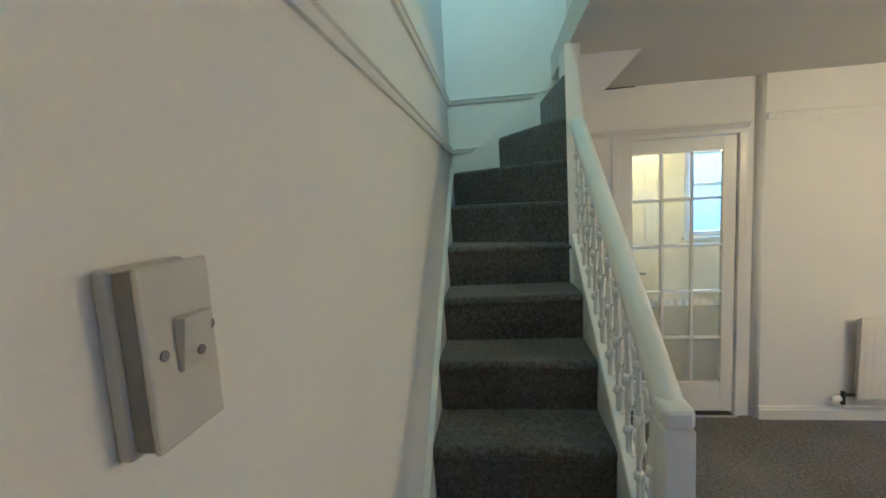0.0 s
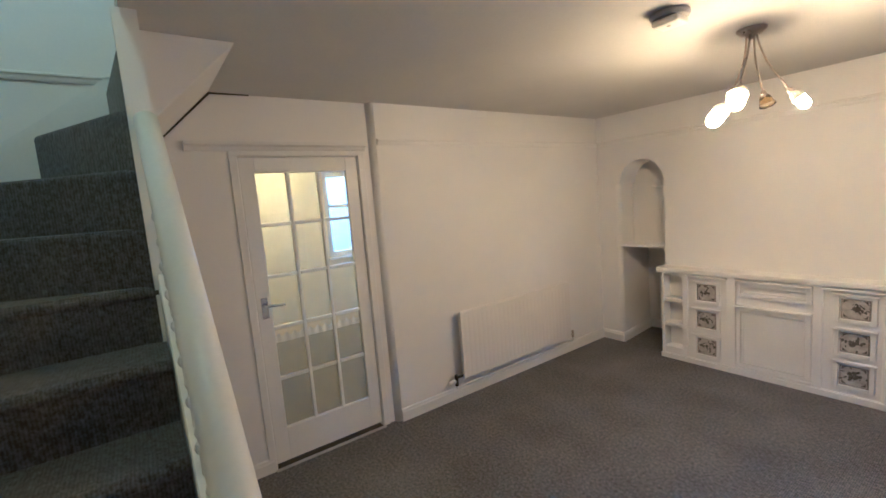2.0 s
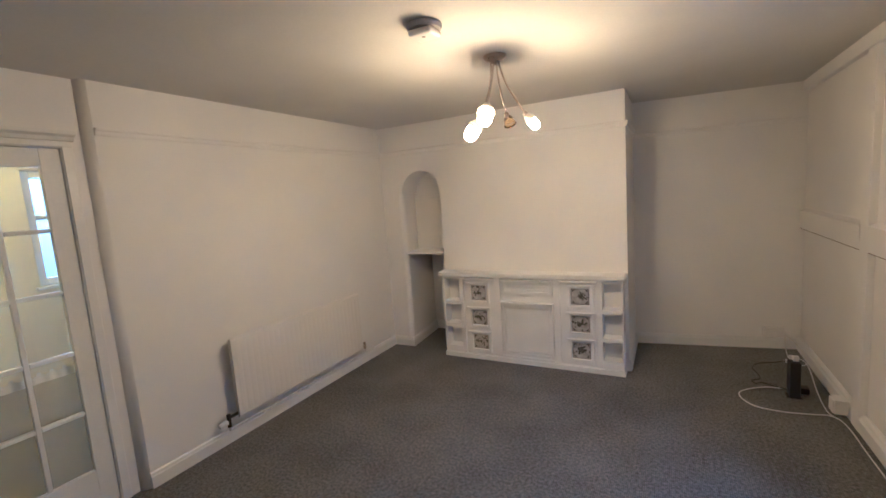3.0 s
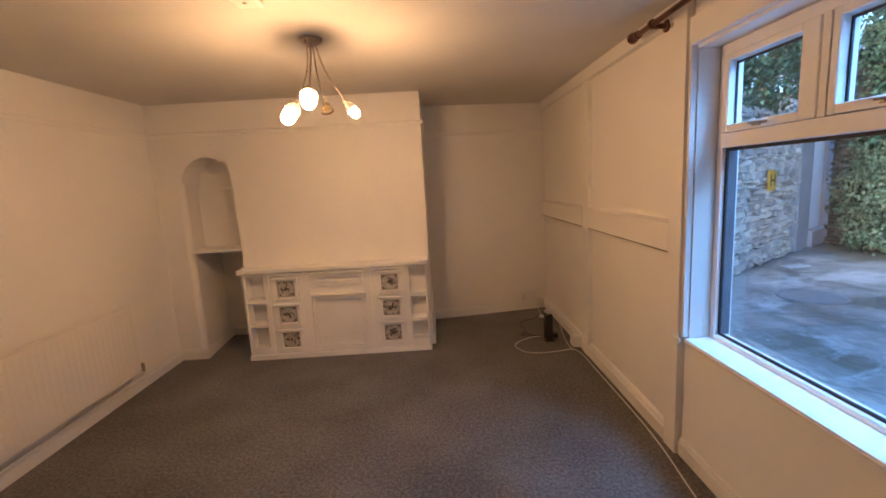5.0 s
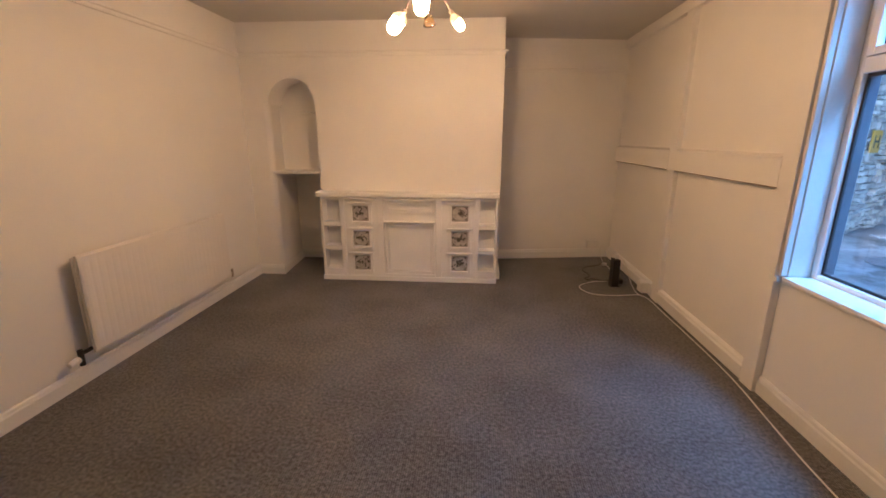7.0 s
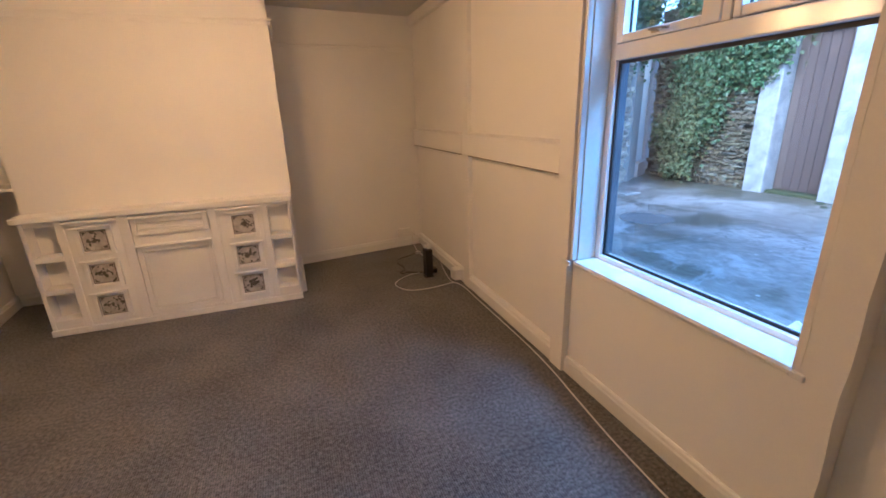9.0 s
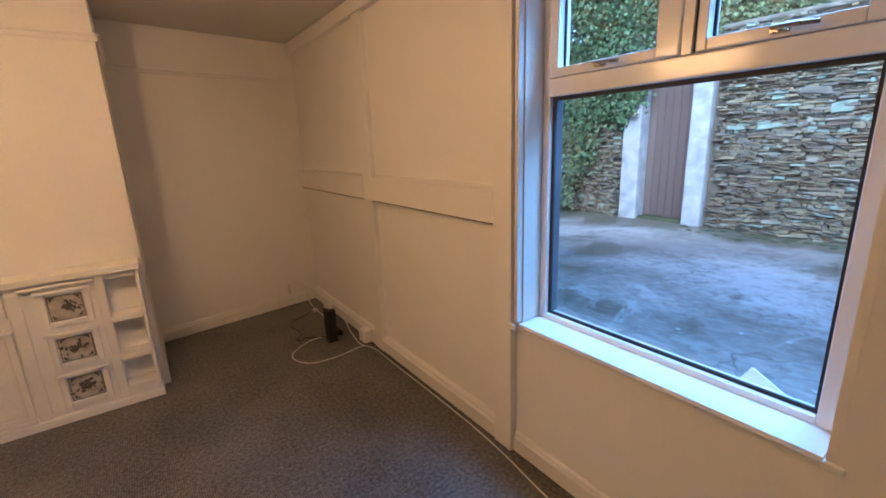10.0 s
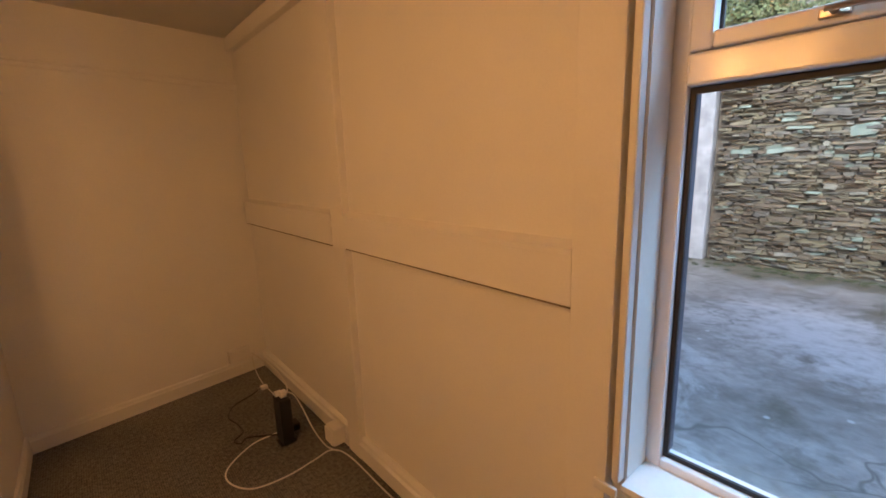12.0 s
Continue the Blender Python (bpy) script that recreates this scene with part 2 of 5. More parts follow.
def yard_surface(name):
    """Old damp concrete: grey with brown-green stains, hairline cracks, pale specks and smooth wet patches."""
    m = surface(name, (0.155, 0.153, 0.140), (0.44, 0.435, 0.415), 0.5, 1.6, 22, 0.6, 0.010, rough_vary=0.35, stretch=(1.0, 0.55, 1))
    nt = m.node_tree
    p = nt.nodes["Principled BSDF"]
    base = p.inputs["Base Color"].links[0].from_socket
    geo = nt.nodes.new("ShaderNodeNewGeometry")
    mottle = nt.nodes.new("ShaderNodeTexNoise")
    mottle.inputs["Scale"].default_value, mottle.inputs["Detail"].default_value, mottle.inputs["Roughness"].default_value = 9, 8, 0.72
    stain, crack, speck = nt.nodes.new("ShaderNodeTexNoise"), nt.nodes.new("ShaderNodeTexVoronoi"), nt.nodes.new("ShaderNodeTexVoronoi")
    warp = nt.nodes.new("ShaderNodeTexNoise")
    warp.inputs["Scale"].default_value = 2.5
    stain.inputs["Scale"].default_value, stain.inputs["Detail"].default_value, stain.inputs["Roughness"].default_value = 1.3, 9, 0.66
    crack.feature, crack.inputs["Scale"].default_value = "DISTANCE_TO_EDGE", 0.75
    speck.inputs["Scale"].default_value = 4.6
    wp = nt.nodes.new("ShaderNodeVectorMath")
    wp.operation = "MULTIPLY_ADD"
    wp.inputs[1].default_value = (0.5, 0.5, 0.5)
    nt.links.new(warp.outputs["Color"], wp.inputs[0])
    nt.links.new(geo.outputs["Position"], wp.inputs[2])
    nt.links.new(wp.outputs["Vector"], crack.inputs["Vector"])
    for n_ in (stain, speck, warp, mottle):
        nt.links.new(geo.outputs["Position"], n_.inputs["Vector"])
    colour = base
    for source, lo, hi, tint in ((mottle.outputs["Fac"], 0.48, 0.66, (0.155, 0.15, 0.138, 1)), (stain.outputs["Fac"], 0.51, 0.60, (0.115, 0.11, 0.085, 1)), (crack.outputs["Distance"], 0.006, 0.001, (0.12, 0.12, 0.105, 1)), (speck.outputs["Distance"], 0.085, 0.05, (0.50, 0.52, 0.53, 1))):
        mr = nt.nodes.new("ShaderNodeMapRange")
        mr.inputs["From Min"].default_value, mr.inputs["From Max"].default_value = lo, hi
        mr.inputs["To Max"].default_value = 0.85
        mx = nt.nodes.new("ShaderNodeMix")
        mx.data_type = "RGBA"
        mx.inputs[7].default_value = tint
        nt.links.new(source, mr.inputs["Value"])
        nt.links.new(mr.outputs["Result"], mx.inputs[0])
        nt.links.new(colour, mx.inputs[6])
        colour = mx.outputs[2]
    # worn pale laitance in broad uneven islands
    isle, im, ix = nt.nodes.new("ShaderNodeTexNoise"), nt.nodes.new("ShaderNodeMapRange"), nt.nodes.new("ShaderNodeMix")
    isle.inputs["Scale"].default_value, isle.inputs["Detail"].default_value, isle.inputs["Roughness"].default_value, isle.inputs["Distortion"].default_value = 1.1, 10, 0.72, 0.6
    im.inputs["From Min"].default_value, im.inputs["From Max"].default_value, im.inputs["To Max"].default_value = 0.525, 0.60, 0.7
    ix.data_type = "RGBA"
    ix.inputs[7].default_value = (0.45, 0.465, 0.47, 1)
    links(nt, (geo.outputs["Position"], isle.inputs["Vector"]), (isle.outputs["Fac"], im.inputs["Value"]), (im.outputs["Result"], ix.inputs[0]), (colour, ix.inputs[6]))
    colour = ix.outputs[2]
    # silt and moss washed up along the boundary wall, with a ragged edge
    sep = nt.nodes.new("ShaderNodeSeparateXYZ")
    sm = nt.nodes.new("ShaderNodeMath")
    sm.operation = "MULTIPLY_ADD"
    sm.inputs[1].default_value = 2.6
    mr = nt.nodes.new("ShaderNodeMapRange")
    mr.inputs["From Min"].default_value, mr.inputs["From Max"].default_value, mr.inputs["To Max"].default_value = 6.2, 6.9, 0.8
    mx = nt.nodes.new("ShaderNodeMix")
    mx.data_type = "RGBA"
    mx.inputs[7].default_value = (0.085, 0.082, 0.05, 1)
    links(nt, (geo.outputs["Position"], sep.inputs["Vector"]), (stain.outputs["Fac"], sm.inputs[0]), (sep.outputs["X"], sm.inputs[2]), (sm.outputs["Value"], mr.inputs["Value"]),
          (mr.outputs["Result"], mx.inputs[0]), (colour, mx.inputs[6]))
    # newer pale concrete, worn smooth, with ragged edges
    pm, pv, pr = nt.nodes.new("ShaderNodeMapping"), nt.nodes.new("ShaderNodeVectorMath"), nt.nodes.new("ShaderNodeMapRange")
    pm.vector_type = "TEXTURE"
    pm.inputs["Location"].default_value, pm.inputs["Rotation"].default_value, pm.inputs["Scale"].default_value = (4.25, 2.85, 0.47), (0, 0, radians(32)), (0.95, 0.5, 1.0)
    pv.operation = "LENGTH"
    pr.inputs["From Min"].default_value, pr.inputs["From Max"].default_value, pr.inputs["To Max"].default_value = 2.9, 1.9, 0.7
    ragged = nt.nodes.new("ShaderNodeMath")
    ragged.operation = "MULTIPLY_ADD"
    ragged.inputs[1].default_value = 3.4
    nt.links.new(mottle.outputs["Fac"], ragged.inputs[0])
    mp2 = nt.nodes.new("ShaderNodeMix")
    mp2.data_type = "RGBA"
    mp2.inputs[7].default_value = (0.47, 0.49, 0.50, 1)
    links(nt, (wp.outputs["Vector"], pm.inputs["Vector"]), (pm.outputs["Vector"], pv.inputs[0]), (pv.outputs["Value"], ragged.inputs[2]), (ragged.outputs["Value"], pr.inputs["Value"]), (pr.outputs["Result"], mp2.inputs[0]),
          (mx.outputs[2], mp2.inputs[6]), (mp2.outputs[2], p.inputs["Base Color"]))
    return m


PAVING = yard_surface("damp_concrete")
STONE = surface("slate_rubble", (0.075, 0.064, 0.040), (0.23, 0.205, 0.14), 0.75, 7, 50, 0.6, 0.012, vary=0.38, stretch=(1, 1, 4))
GREYSTONE = surface("grey_slate_rubble", (0.085, 0.085, 0.070), (0.25, 0.245, 0.195), 0.75, 8, 50, 0.6, 0.012, vary=0.4, stretch=(1, 1, 4))
MORTAR = surface("earth_mortar", (0.085, 0.075, 0.055), (0.17, 0.15, 0.115), 0.95, 9, 60, 0.6, 0.01)
PALESTONE = surface("lichen_stone", (0.15, 0.20, 0.16), (0.28, 0.35, 0.29), 0.8, 12, 60, 0.5, 0.008, vary=0.2)
LIMESTONE = surface("pale_rubble", (0.42, 0.40, 0.34), (0.66, 0.62, 0.54), 0.8, 5, 45, 0.5, 0.01, vary=0.35, stretch=(1, 1, 3))
WHITEWASH = surface("whitewashed_render", (0.22, 0.235, 0.245), (0.46, 0.48, 0.49), 0.8, 6, 30, 0.5, 0.006)
GATE = surface("weathered_gate_board", (0.062, 0.046, 0.040), (0.145, 0.112, 0.098), 0.75, 6, 40, 0.4, 0.004, stretch=(1, 6, 0.6), vary=0.2)
MOSS = surface("moss", (0.035, 0.045, 0.02), (0.08, 0.095, 0.045), 0.95, 12, 80, 0.8, 0.01)
LEAF = surface("ivy_leaf", (0.040, 0.078, 0.030), (0.115, 0.180, 0.080), 0.45, 4, 60, 0.2, 0.002, vary=0.45)
PALELEAF = surface("hedge_leaf", (0.09, 0.12, 0.05), (0.18, 0.22, 0.10), 0.5, 4, 60, 0.2, 0.002, vary=0.4)
STEM = surface("ivy_stem", (0.05, 0.035, 0.022), (0.11, 0.08, 0.05), 0.9, 14, 90, 0.6, 0.004)
YELLOW = surface("yellow_enamel_sign", (0.60, 0.36, 0.03), (0.70, 0.44, 0.05), 0.4, 6, 60, 0.05)
INK = surface("black_sign_paint", (0.012, 0.012, 0.012), (0.03, 0.03, 0.03), 0.5, 8, 60, 0.05)
GREYREND = surface("grey_cement_render", (0.30, 0.30, 0.30), (0.44, 0.44, 0.43), 0.85, 3, 40, 0.5, 0.006)
SLATER = surface("roof_slate", (0.13, 0.125, 0.12), (0.24, 0.235, 0.225), 0.7, 3, 30, 0.5, 0.008, vary=0.2)
IRON = surface("cast_iron", (0.15, 0.155, 0.155), (0.25, 0.255, 0.255), 0.55, 10, 80, 0.5, 0.004, metal=0.15)
WHITEPL = surface("white_sheet_plastic", (0.70, 0.72, 0.74), (0.80, 0.82, 0.84), 0.4, 5, 60, 0.1)


# ---- mesh helpers ----
def box(bm, a, b, bevel=0.0):
    """A box between two corners, its edges rounded off."""
    c = [(p + q) / 2 for p, q in zip(a, b)]
    d = [abs(q - p) for p, q in zip(a, b)]
    made = bmesh.ops.create_cube(bm, size=1.0, matrix=Matrix.LocRotScale(c, None, d))
    if bevel:
        edges = list({e for v in made["verts"] for e in v.link_edges})
        bmesh.ops.bevel(bm, geom=edges, offset=min(bevel, min(d) * 0.45), segments=2, profile=0.5, affect="EDGES")
    return bm


def boxes(*list_of, bevel=0.0):
    bm = bmesh.new()
    for a, b in list_of:
        box(bm, a, b, bevel)
    return bm


def prism(bm, outline, axis, lo, hi):
    """An outline of pairs swept along one axis ("x", "y" or "z") from lo to hi."""
    def at(p, q, w):
        return {"x": (w, p, q), "y": (p, w, q), "z": (p, q, w)}[axis]
    one = [bm.verts.new(at(p, q, lo)) for p, q in outline]
    two = [bm.verts.new(at(p, q, hi)) for p, q in outline]
    n = len(outline)
    bm.faces.new(one)
    bm.faces.new(two[::-1])
    for i in range(n):
        bm.faces.new((one[i], two[i], two[(i + 1) % n], one[(i + 1) % n])[::-1])
    bmesh.ops.recalc_face_normals(bm, faces=bm.faces)
    return bm


def tube(bm, points, radius, sides=10):
    """A round bar along a line of points, capped."""
    pts = [Vector(p) for p in points]
    radii = radius if isinstance(radius, (list, tuple)) else [radius] * len(pts)
    rings, side = [], None
    for i, p in enumerate(pts):
        way = (pts[min(i + 1, len(pts) - 1)] - pts[max(i - 1, 0)]).normalized()
        if side is None:
            side = way.orthogonal().normalized()
        side = (side - way * side.dot(way)).normalized()
        up = way.cross(side)
        rings.append([bm.verts.new(p + (side * math.cos(2 * math.pi * k / sides) + up * math.sin(2 * math.pi * k / sides)) * radii[i]) for k in range(sides)])
    for a, b in zip(rings, rings[1:]):
        for k in range(sides):
            bm.faces.new((a[k], a[(k + 1) % sides], b[(k + 1) % sides], b[k]))
    bm.faces.new(rings[0][::-1])
    bm.faces.new(rings[-1])
    bmesh.ops.recalc_face_normals(bm, faces=bm.faces)
    return bm


def smooth_line(points, steps=8):
    """Catmull-Rom through the points."""
    p = [Vector(q) for q in points]
    p = [p[0] * 2 - p[1], *p, p[-1] * 2 - p[-2]]
    out = []
    for i in range(1, len(p) - 2):
        for k in range(steps):
            t = k / steps
            out.append(0.5 * (2 * p[i] + (p[i + 1] - p[i - 1]) * t + (2 * p[i - 1] - 5 * p[i] + 4 * p[i + 1] - p[i + 2]) * t * t
                              + (3 * p[i] - p[i - 1] - 3 * p[i + 1] + p[i + 2]) * t ** 3))
    return out + [p[-2]]


def lathe(bm, centre, profile, axis=(0, 0, 1), sides=20):
    """A turned shape: profile of (radius, height) round an axis from centre."""
    pts = [Vector(centre) + Vector(axis).normalized() * h for r, h in profile]
    return tube_lathe(bm, pts, [max(r, 0.0004) for r, h in profile], Vector(axis).normalized(), sides)


def tube_lathe(bm, pts, radii, way, sides):
    side = way.orthogonal().normalized()
    up = way.cross(side)
    rings = [[bm.verts.new(p + (side * math.cos(2 * math.pi * k / sides) + up * math.sin(2 * math.pi * k / sides)) * r) for k in range(sides)] for p, r in zip(pts, radii)]
    for a, b in zip(rings, rings[1:]):
        for k in range(sides):
            bm.faces.new((a[k], a[(k + 1) % sides], b[(k + 1) % sides], b[k]))
    bm.faces.new(rings[0][::-1])
    bm.faces.new(rings[-1])
    bmesh.ops.recalc_face_normals(bm, faces=bm.faces)
    return bm


def mesh_of(name, bm, material, smooth=False):
    me = bpy.data.meshes.new(name)
    bm.to_mesh(me)
    bm.free()
    me.materials.append(material)
    if smooth:
        for f in me.polygons:
            f.use_smooth = True
    return me


def part(name, bm, material, parent, label="", smooth=False):
    """One mesh, in world places, under a thing or a part."""
    ob = new(name, mesh_of(name, bm, material, smooth))
    ob.parent = parent
    place = Vector() if parent.parent else parent.location.copy()
    ob.matrix_parent_inverse = Matrix.Translation(-place)
    return tagged(ob, label)


def thing(name, at, label, category, group="", kind=""):
    ob = new(name)
    ob.empty_display_size = 0.1
    ob.location = at
    return tagged(ob, label, category, group, kind)


def whole(name, bm, material, label, category, group="", kind="", smooth=False):
    return tagged(new(name, mesh_of(name, bm, material, smooth)), label, category, group, kind)


# ---- plan (metres) ----
XW, XD, XE = -2.50, -2.54, 1.215        # radiator wall, door wall, window wall
YS, YC, CEILZ = -0.09, 4.475, 2.315    # stair wall, chimney breast, ceiling
UP = 4.7                               # top of the stairwell

# ---- large structure ----
whole("floor", boxes(((-2.68, -0.2, -0.12), (1.42, 5.6, 0.0))), CARPET, "dark grey ribbed carpet over the living-room floor", "floor", kind="structure")
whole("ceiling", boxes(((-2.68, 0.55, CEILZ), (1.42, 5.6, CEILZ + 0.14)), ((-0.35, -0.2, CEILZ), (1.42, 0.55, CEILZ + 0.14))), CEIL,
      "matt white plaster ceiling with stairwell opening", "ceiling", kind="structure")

# west wall: radiator stretch, then the door stretch set a little back
# its free end is a rounded plaster edge
bull = [(XW - 0.045 + 0.045 * math.sin(a), 1.930 - 0.045 * math.cos(a)) for a in [math.pi / 2 * j / 8 for j in range(9)]]
bm = prism(bmesh.new(), [(-2.68, 1.885)] + bull + [(XW, 5.5), (-2.68, 5.5)], "z", -0.1, CEILZ)
for f in bm.faces:
    f.smooth = abs(f.normal.z) < 0.5 and abs(f.normal.x * f.normal.y) > 0.01
for a, b in (((-2.68, 1.80, -0.1), (XD, 1.885, CEILZ)), ((-2.68, 0.45, -0.1), (XD, 1.02, CEILZ)), ((-2.68, 1.02, 1.975), (XD, 1.80, CEILZ))):
    box(bm, a, b)
west = whole("wall_west", bm, WALL,
             "white painted plaster wall with glazed door opening", "wall", kind="structure")
south = whole("wall_south", boxes(((-2.4, -0.25, -0.1), (-0.35, YS, UP)), ((-0.35, -0.25, -0.1), (1.42, YS, CEILZ)),
                                  ((-0.35, -0.25, CEILZ + 0.14), (-0.2, YS, UP))), WALL,
              "white painted plaster wall beside the stairs", "wall", kind="structure")
whole("wall_stair_end", boxes(((-2.40, YS, -0.1), (-2.18, 0.60, UP)), ((-2.40, 0.60, 2.47), (-2.18, 2.0, UP))), WALL,
      "white painted wall at the head of the stairs", "wall", kind="structure")
# wall that encloses the upper flight; above the ceiling the side of the stairwell, the landing and its ceiling
bm = boxes(((-1.75, 0.53, -0.1), (-1.56, 0.60, CEILZ)), ((-2.54, 0.53, -0.1), (-1.75, 0.60, 1.98)), ((-1.62, 0.55, CEILZ + 0.14), (-0.35, 0.65, UP)), ((-0.35, YS, CEILZ + 0.14), (-0.25, 0.65, 3.6)),
           ((-0.35, YS, 4.5), (-0.25, 0.65, UP)), ((-1.70, 2.0, CEILZ + 0.14), (-2.40, 2.1, UP)), ((-1.62, 0.65, CEILZ + 0.14), (-1.52, 2.1, UP)))
whole("wall_stair_side", bm, WALL, "white painted wall enclosing the upper stairs", "wall", kind="structure")
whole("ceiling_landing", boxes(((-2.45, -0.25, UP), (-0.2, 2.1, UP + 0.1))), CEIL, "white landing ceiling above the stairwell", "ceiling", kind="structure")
bm = bmesh.new()
prism(bm, [(0.60, 1.985), (0.60, CEILZ - 0.002), (0.925, CEILZ - 0.002)], "x", -2.538, -1.73)
whole("stair_soffit", bm, WALL, "white sloping soffit under the winding stairs", "soffit", kind="structure")
# open crack where the soffit and the ceiling meet the door wall
bm = bmesh.new()
prism(bm, [(0.60, 1.975), (0.60, 1.987), (0.925, CEILZ), (0.935, CEILZ - 0.008)], "x", -2.5385, -2.530)
prism(bm, [(0.925, CEILZ), (1.14, CEILZ), (1.14, CEILZ - 0.005), (0.925, CEILZ - 0.009)], "x", -2.5385, -2.531)
whole("plaster_crack", bm, DARKGAP, "thin dark open crack where soffit meets wall", "crack", kind="structure")

# chimney breast with the arched niche
N0, N1, NM, NB, SPR = -2.26, -1.815, 4.765, 5.12, 1.63
bm = bmesh.new()
prism(bm, [(XW, YC)] + [(N0 - 0.05 + 0.05 * math.sin(a), YC + 0.05 - 0.05 * math.cos(a)) for a in [1.45 * j / 6 for j in range(7)]] + [(-2.33, NB), (XW, NB)], "z", -0.1, SPR)
prism(bm, [(XW, YC), (N0, YC), (-2.33, NB), (XW, NB)], "z", SPR, CEILZ)
box(bm, (N1, YC, -0.1), (-0.117, 5.5, CEILZ))
box(bm, (XW, NB, -0.1), (N1, 5.5, CEILZ))
arc = [((N0 + N1) / 2 - (N1 - N0) / 2 * math.cos(a), SPR + (1.85 - SPR) * math.sin(a)) for a in [math.pi * k / 20 for k in range(21)]]
prism(bm, arc + [(N1, CEILZ), (N0, CEILZ)], "y", YC, NM)
box(bm, (-2.33, NM, 1.0), (N1, NB, CEILZ))
whole("wall_chimney_breast", bm, WALL, "white chimney breast with arched niche opening", "wall", kind="structure")
bm = bmesh.new()
prism(bm, [(-0.117, 5.225), (XE + 0.02, 5.435), (XE + 0.02, 5.6), (-0.117, 5.6)], "z", -0.1, CEILZ)
whole("wall_north", bm, WALL, "white alcove wall beside the chimney breast", "wall", kind="structure")

# window wall
WY0, WY1, WZ0, WZ1 = 1.605, 2.64, 0.635, 2.06
east = whole("wall_east", boxes(((XE, WY1, -0.1), (1.43, 5.7, CEILZ)), ((XE, 1.48, -0.1), (1.43, WY0, CEILZ)), ((XE + 0.05, -0.25, -0.1), (1.43, 1.48, CEILZ)),
                                ((XE, WY0, -0.1), (1.43, WY1, WZ0)), ((XE, WY0, WZ1), (1.43, WY1, CEILZ))), WALL,
             "white painted wall with window opening and batten panelling", "wall", kind="structure")
PX = 1.18
for name, a, b in (("top_rail", (PX - 0.008, 2.79, 2.225), (XE, 5.40, CEILZ - 0.003)), ("stud", (PX - 0.002, 3.965, 0.0), (XE, 4.085, 2.224)), ("window_post", (PX - 0.004, 2.672, 0.0), (XE, 2.785, CEILZ - 0.003))):
    part(name, boxes((a, b), bevel=0.0025), WALL, east)
for y0, y1 in ((2.7853, 3.9645), (4.0855, 5.41)):
    part("mid_rail", prism(bmesh.new(), [(XE, y0), (PX - 0.0045, y0), (PX - 0.0045, y1), (XE, y1)], "z", 1.093, 1.222), WALL, east)
    bm = bmesh.new()
    bm_pts = [(PX - 0.0045, 1.2225), (PX - 0.006, 1.240), (XE, 1.258), (XE, 1.2225)]
    vs = [[bm.verts.new((x, y, z)) for x, z in bm_pts] for y in (y0, y1)]
    for q in range(4):
        bm.faces.new((vs[0][q], vs[0][(q + 1) % 4], vs[1][(q + 1) % 4], vs[1][q]))
    bm.faces.new(vs[0])
    bm.faces.new(vs[1][::-1])
    bmesh.ops.recalc_face_normals(bm, faces=bm.faces)
    part("rail_cap", bm, WALL, east)
    # thin brown strip stands in for the rail's shadow on the panel
    part("rail_gap", boxes(((PX - 0.001, y0 + 0.002, 1.0868), (XE, y1 - 0.01, 1.0925))), RAILSHADE, east, "brown strip painted as shade under the rail")
part("jamb_trim", boxes(((PX + 0.004, 2.642, 0.668), (XE, 2.662, 2.20)), bevel=0.004), TRIM, east)
part("head_casing", boxes(((PX + 0.006, 1.50, 2.075), (XE, 2.670, 2.20)), bevel=0.005), WALL, east)
# the plastered margin south of the window has an uneven edge
bm = bmesh.new()
rag = [(1.475 + 0.012 * noise.noise((0.0, 3.1, z * 4)), z) for z in np.linspace(0.0, CEILZ - 0.004, 26)]
prism(bm, [(1.600, 0.0)] + rag + [(1.600, CEILZ - 0.004)], "x", PX + 0.005, XE)
part("plaster_margin", bm, WALL, east)
bm = bmesh.new()
lip = [(1.580 + 0.004 * noise.noise((4.0, 1.1, z * 7)) + 0.003 * noise.noise((2.0, 5.1, z * 27)), z) for z in np.linspace(0.668, 2.07, 40)]
prism(bm, [(1.601, 0.668)] + lip + [(1.601, 2.07)], "x", PX + 0.0040, PX + 0.0048)
part("plaster_lip", bm, WALL, east, "ragged lip of filler along the window edge")

# back room beyond the glazed door
BX, BY0, BY1 = -4.35, 0.55, 3.5
whole("floor_back_room", boxes(((BX - 0.1, BY0 - 0.1, -0.12), (-2.68, BY1 + 0.1, -0.002))), CARPET, "dark carpet of the room behind the door", "floor", kind="structure")
whole("wall_back_room", boxes(((BX - 0.12, BY0, 0), (BX, 2.2, 2.35)), ((BX - 0.12, 3.2, 0), (BX, BY1, 2.35)), ((BX - 0.12, 2.2, 0), (BX, 3.2, 1.08)), ((BX - 0.12, 2.2, 2.02), (BX, 3.2, 2.35)),
                              ((BX, BY0 - 0.1, 0), (-2.68, BY0, 2.35)), ((BX, BY1, 0), (-2.68, BY1 + 0.1, 2.35))), CREAM, "cream painted walls of the room behind the door", "wall", kind="structure")
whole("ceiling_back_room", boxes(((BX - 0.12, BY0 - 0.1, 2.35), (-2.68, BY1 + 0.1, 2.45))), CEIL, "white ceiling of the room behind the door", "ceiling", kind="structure")


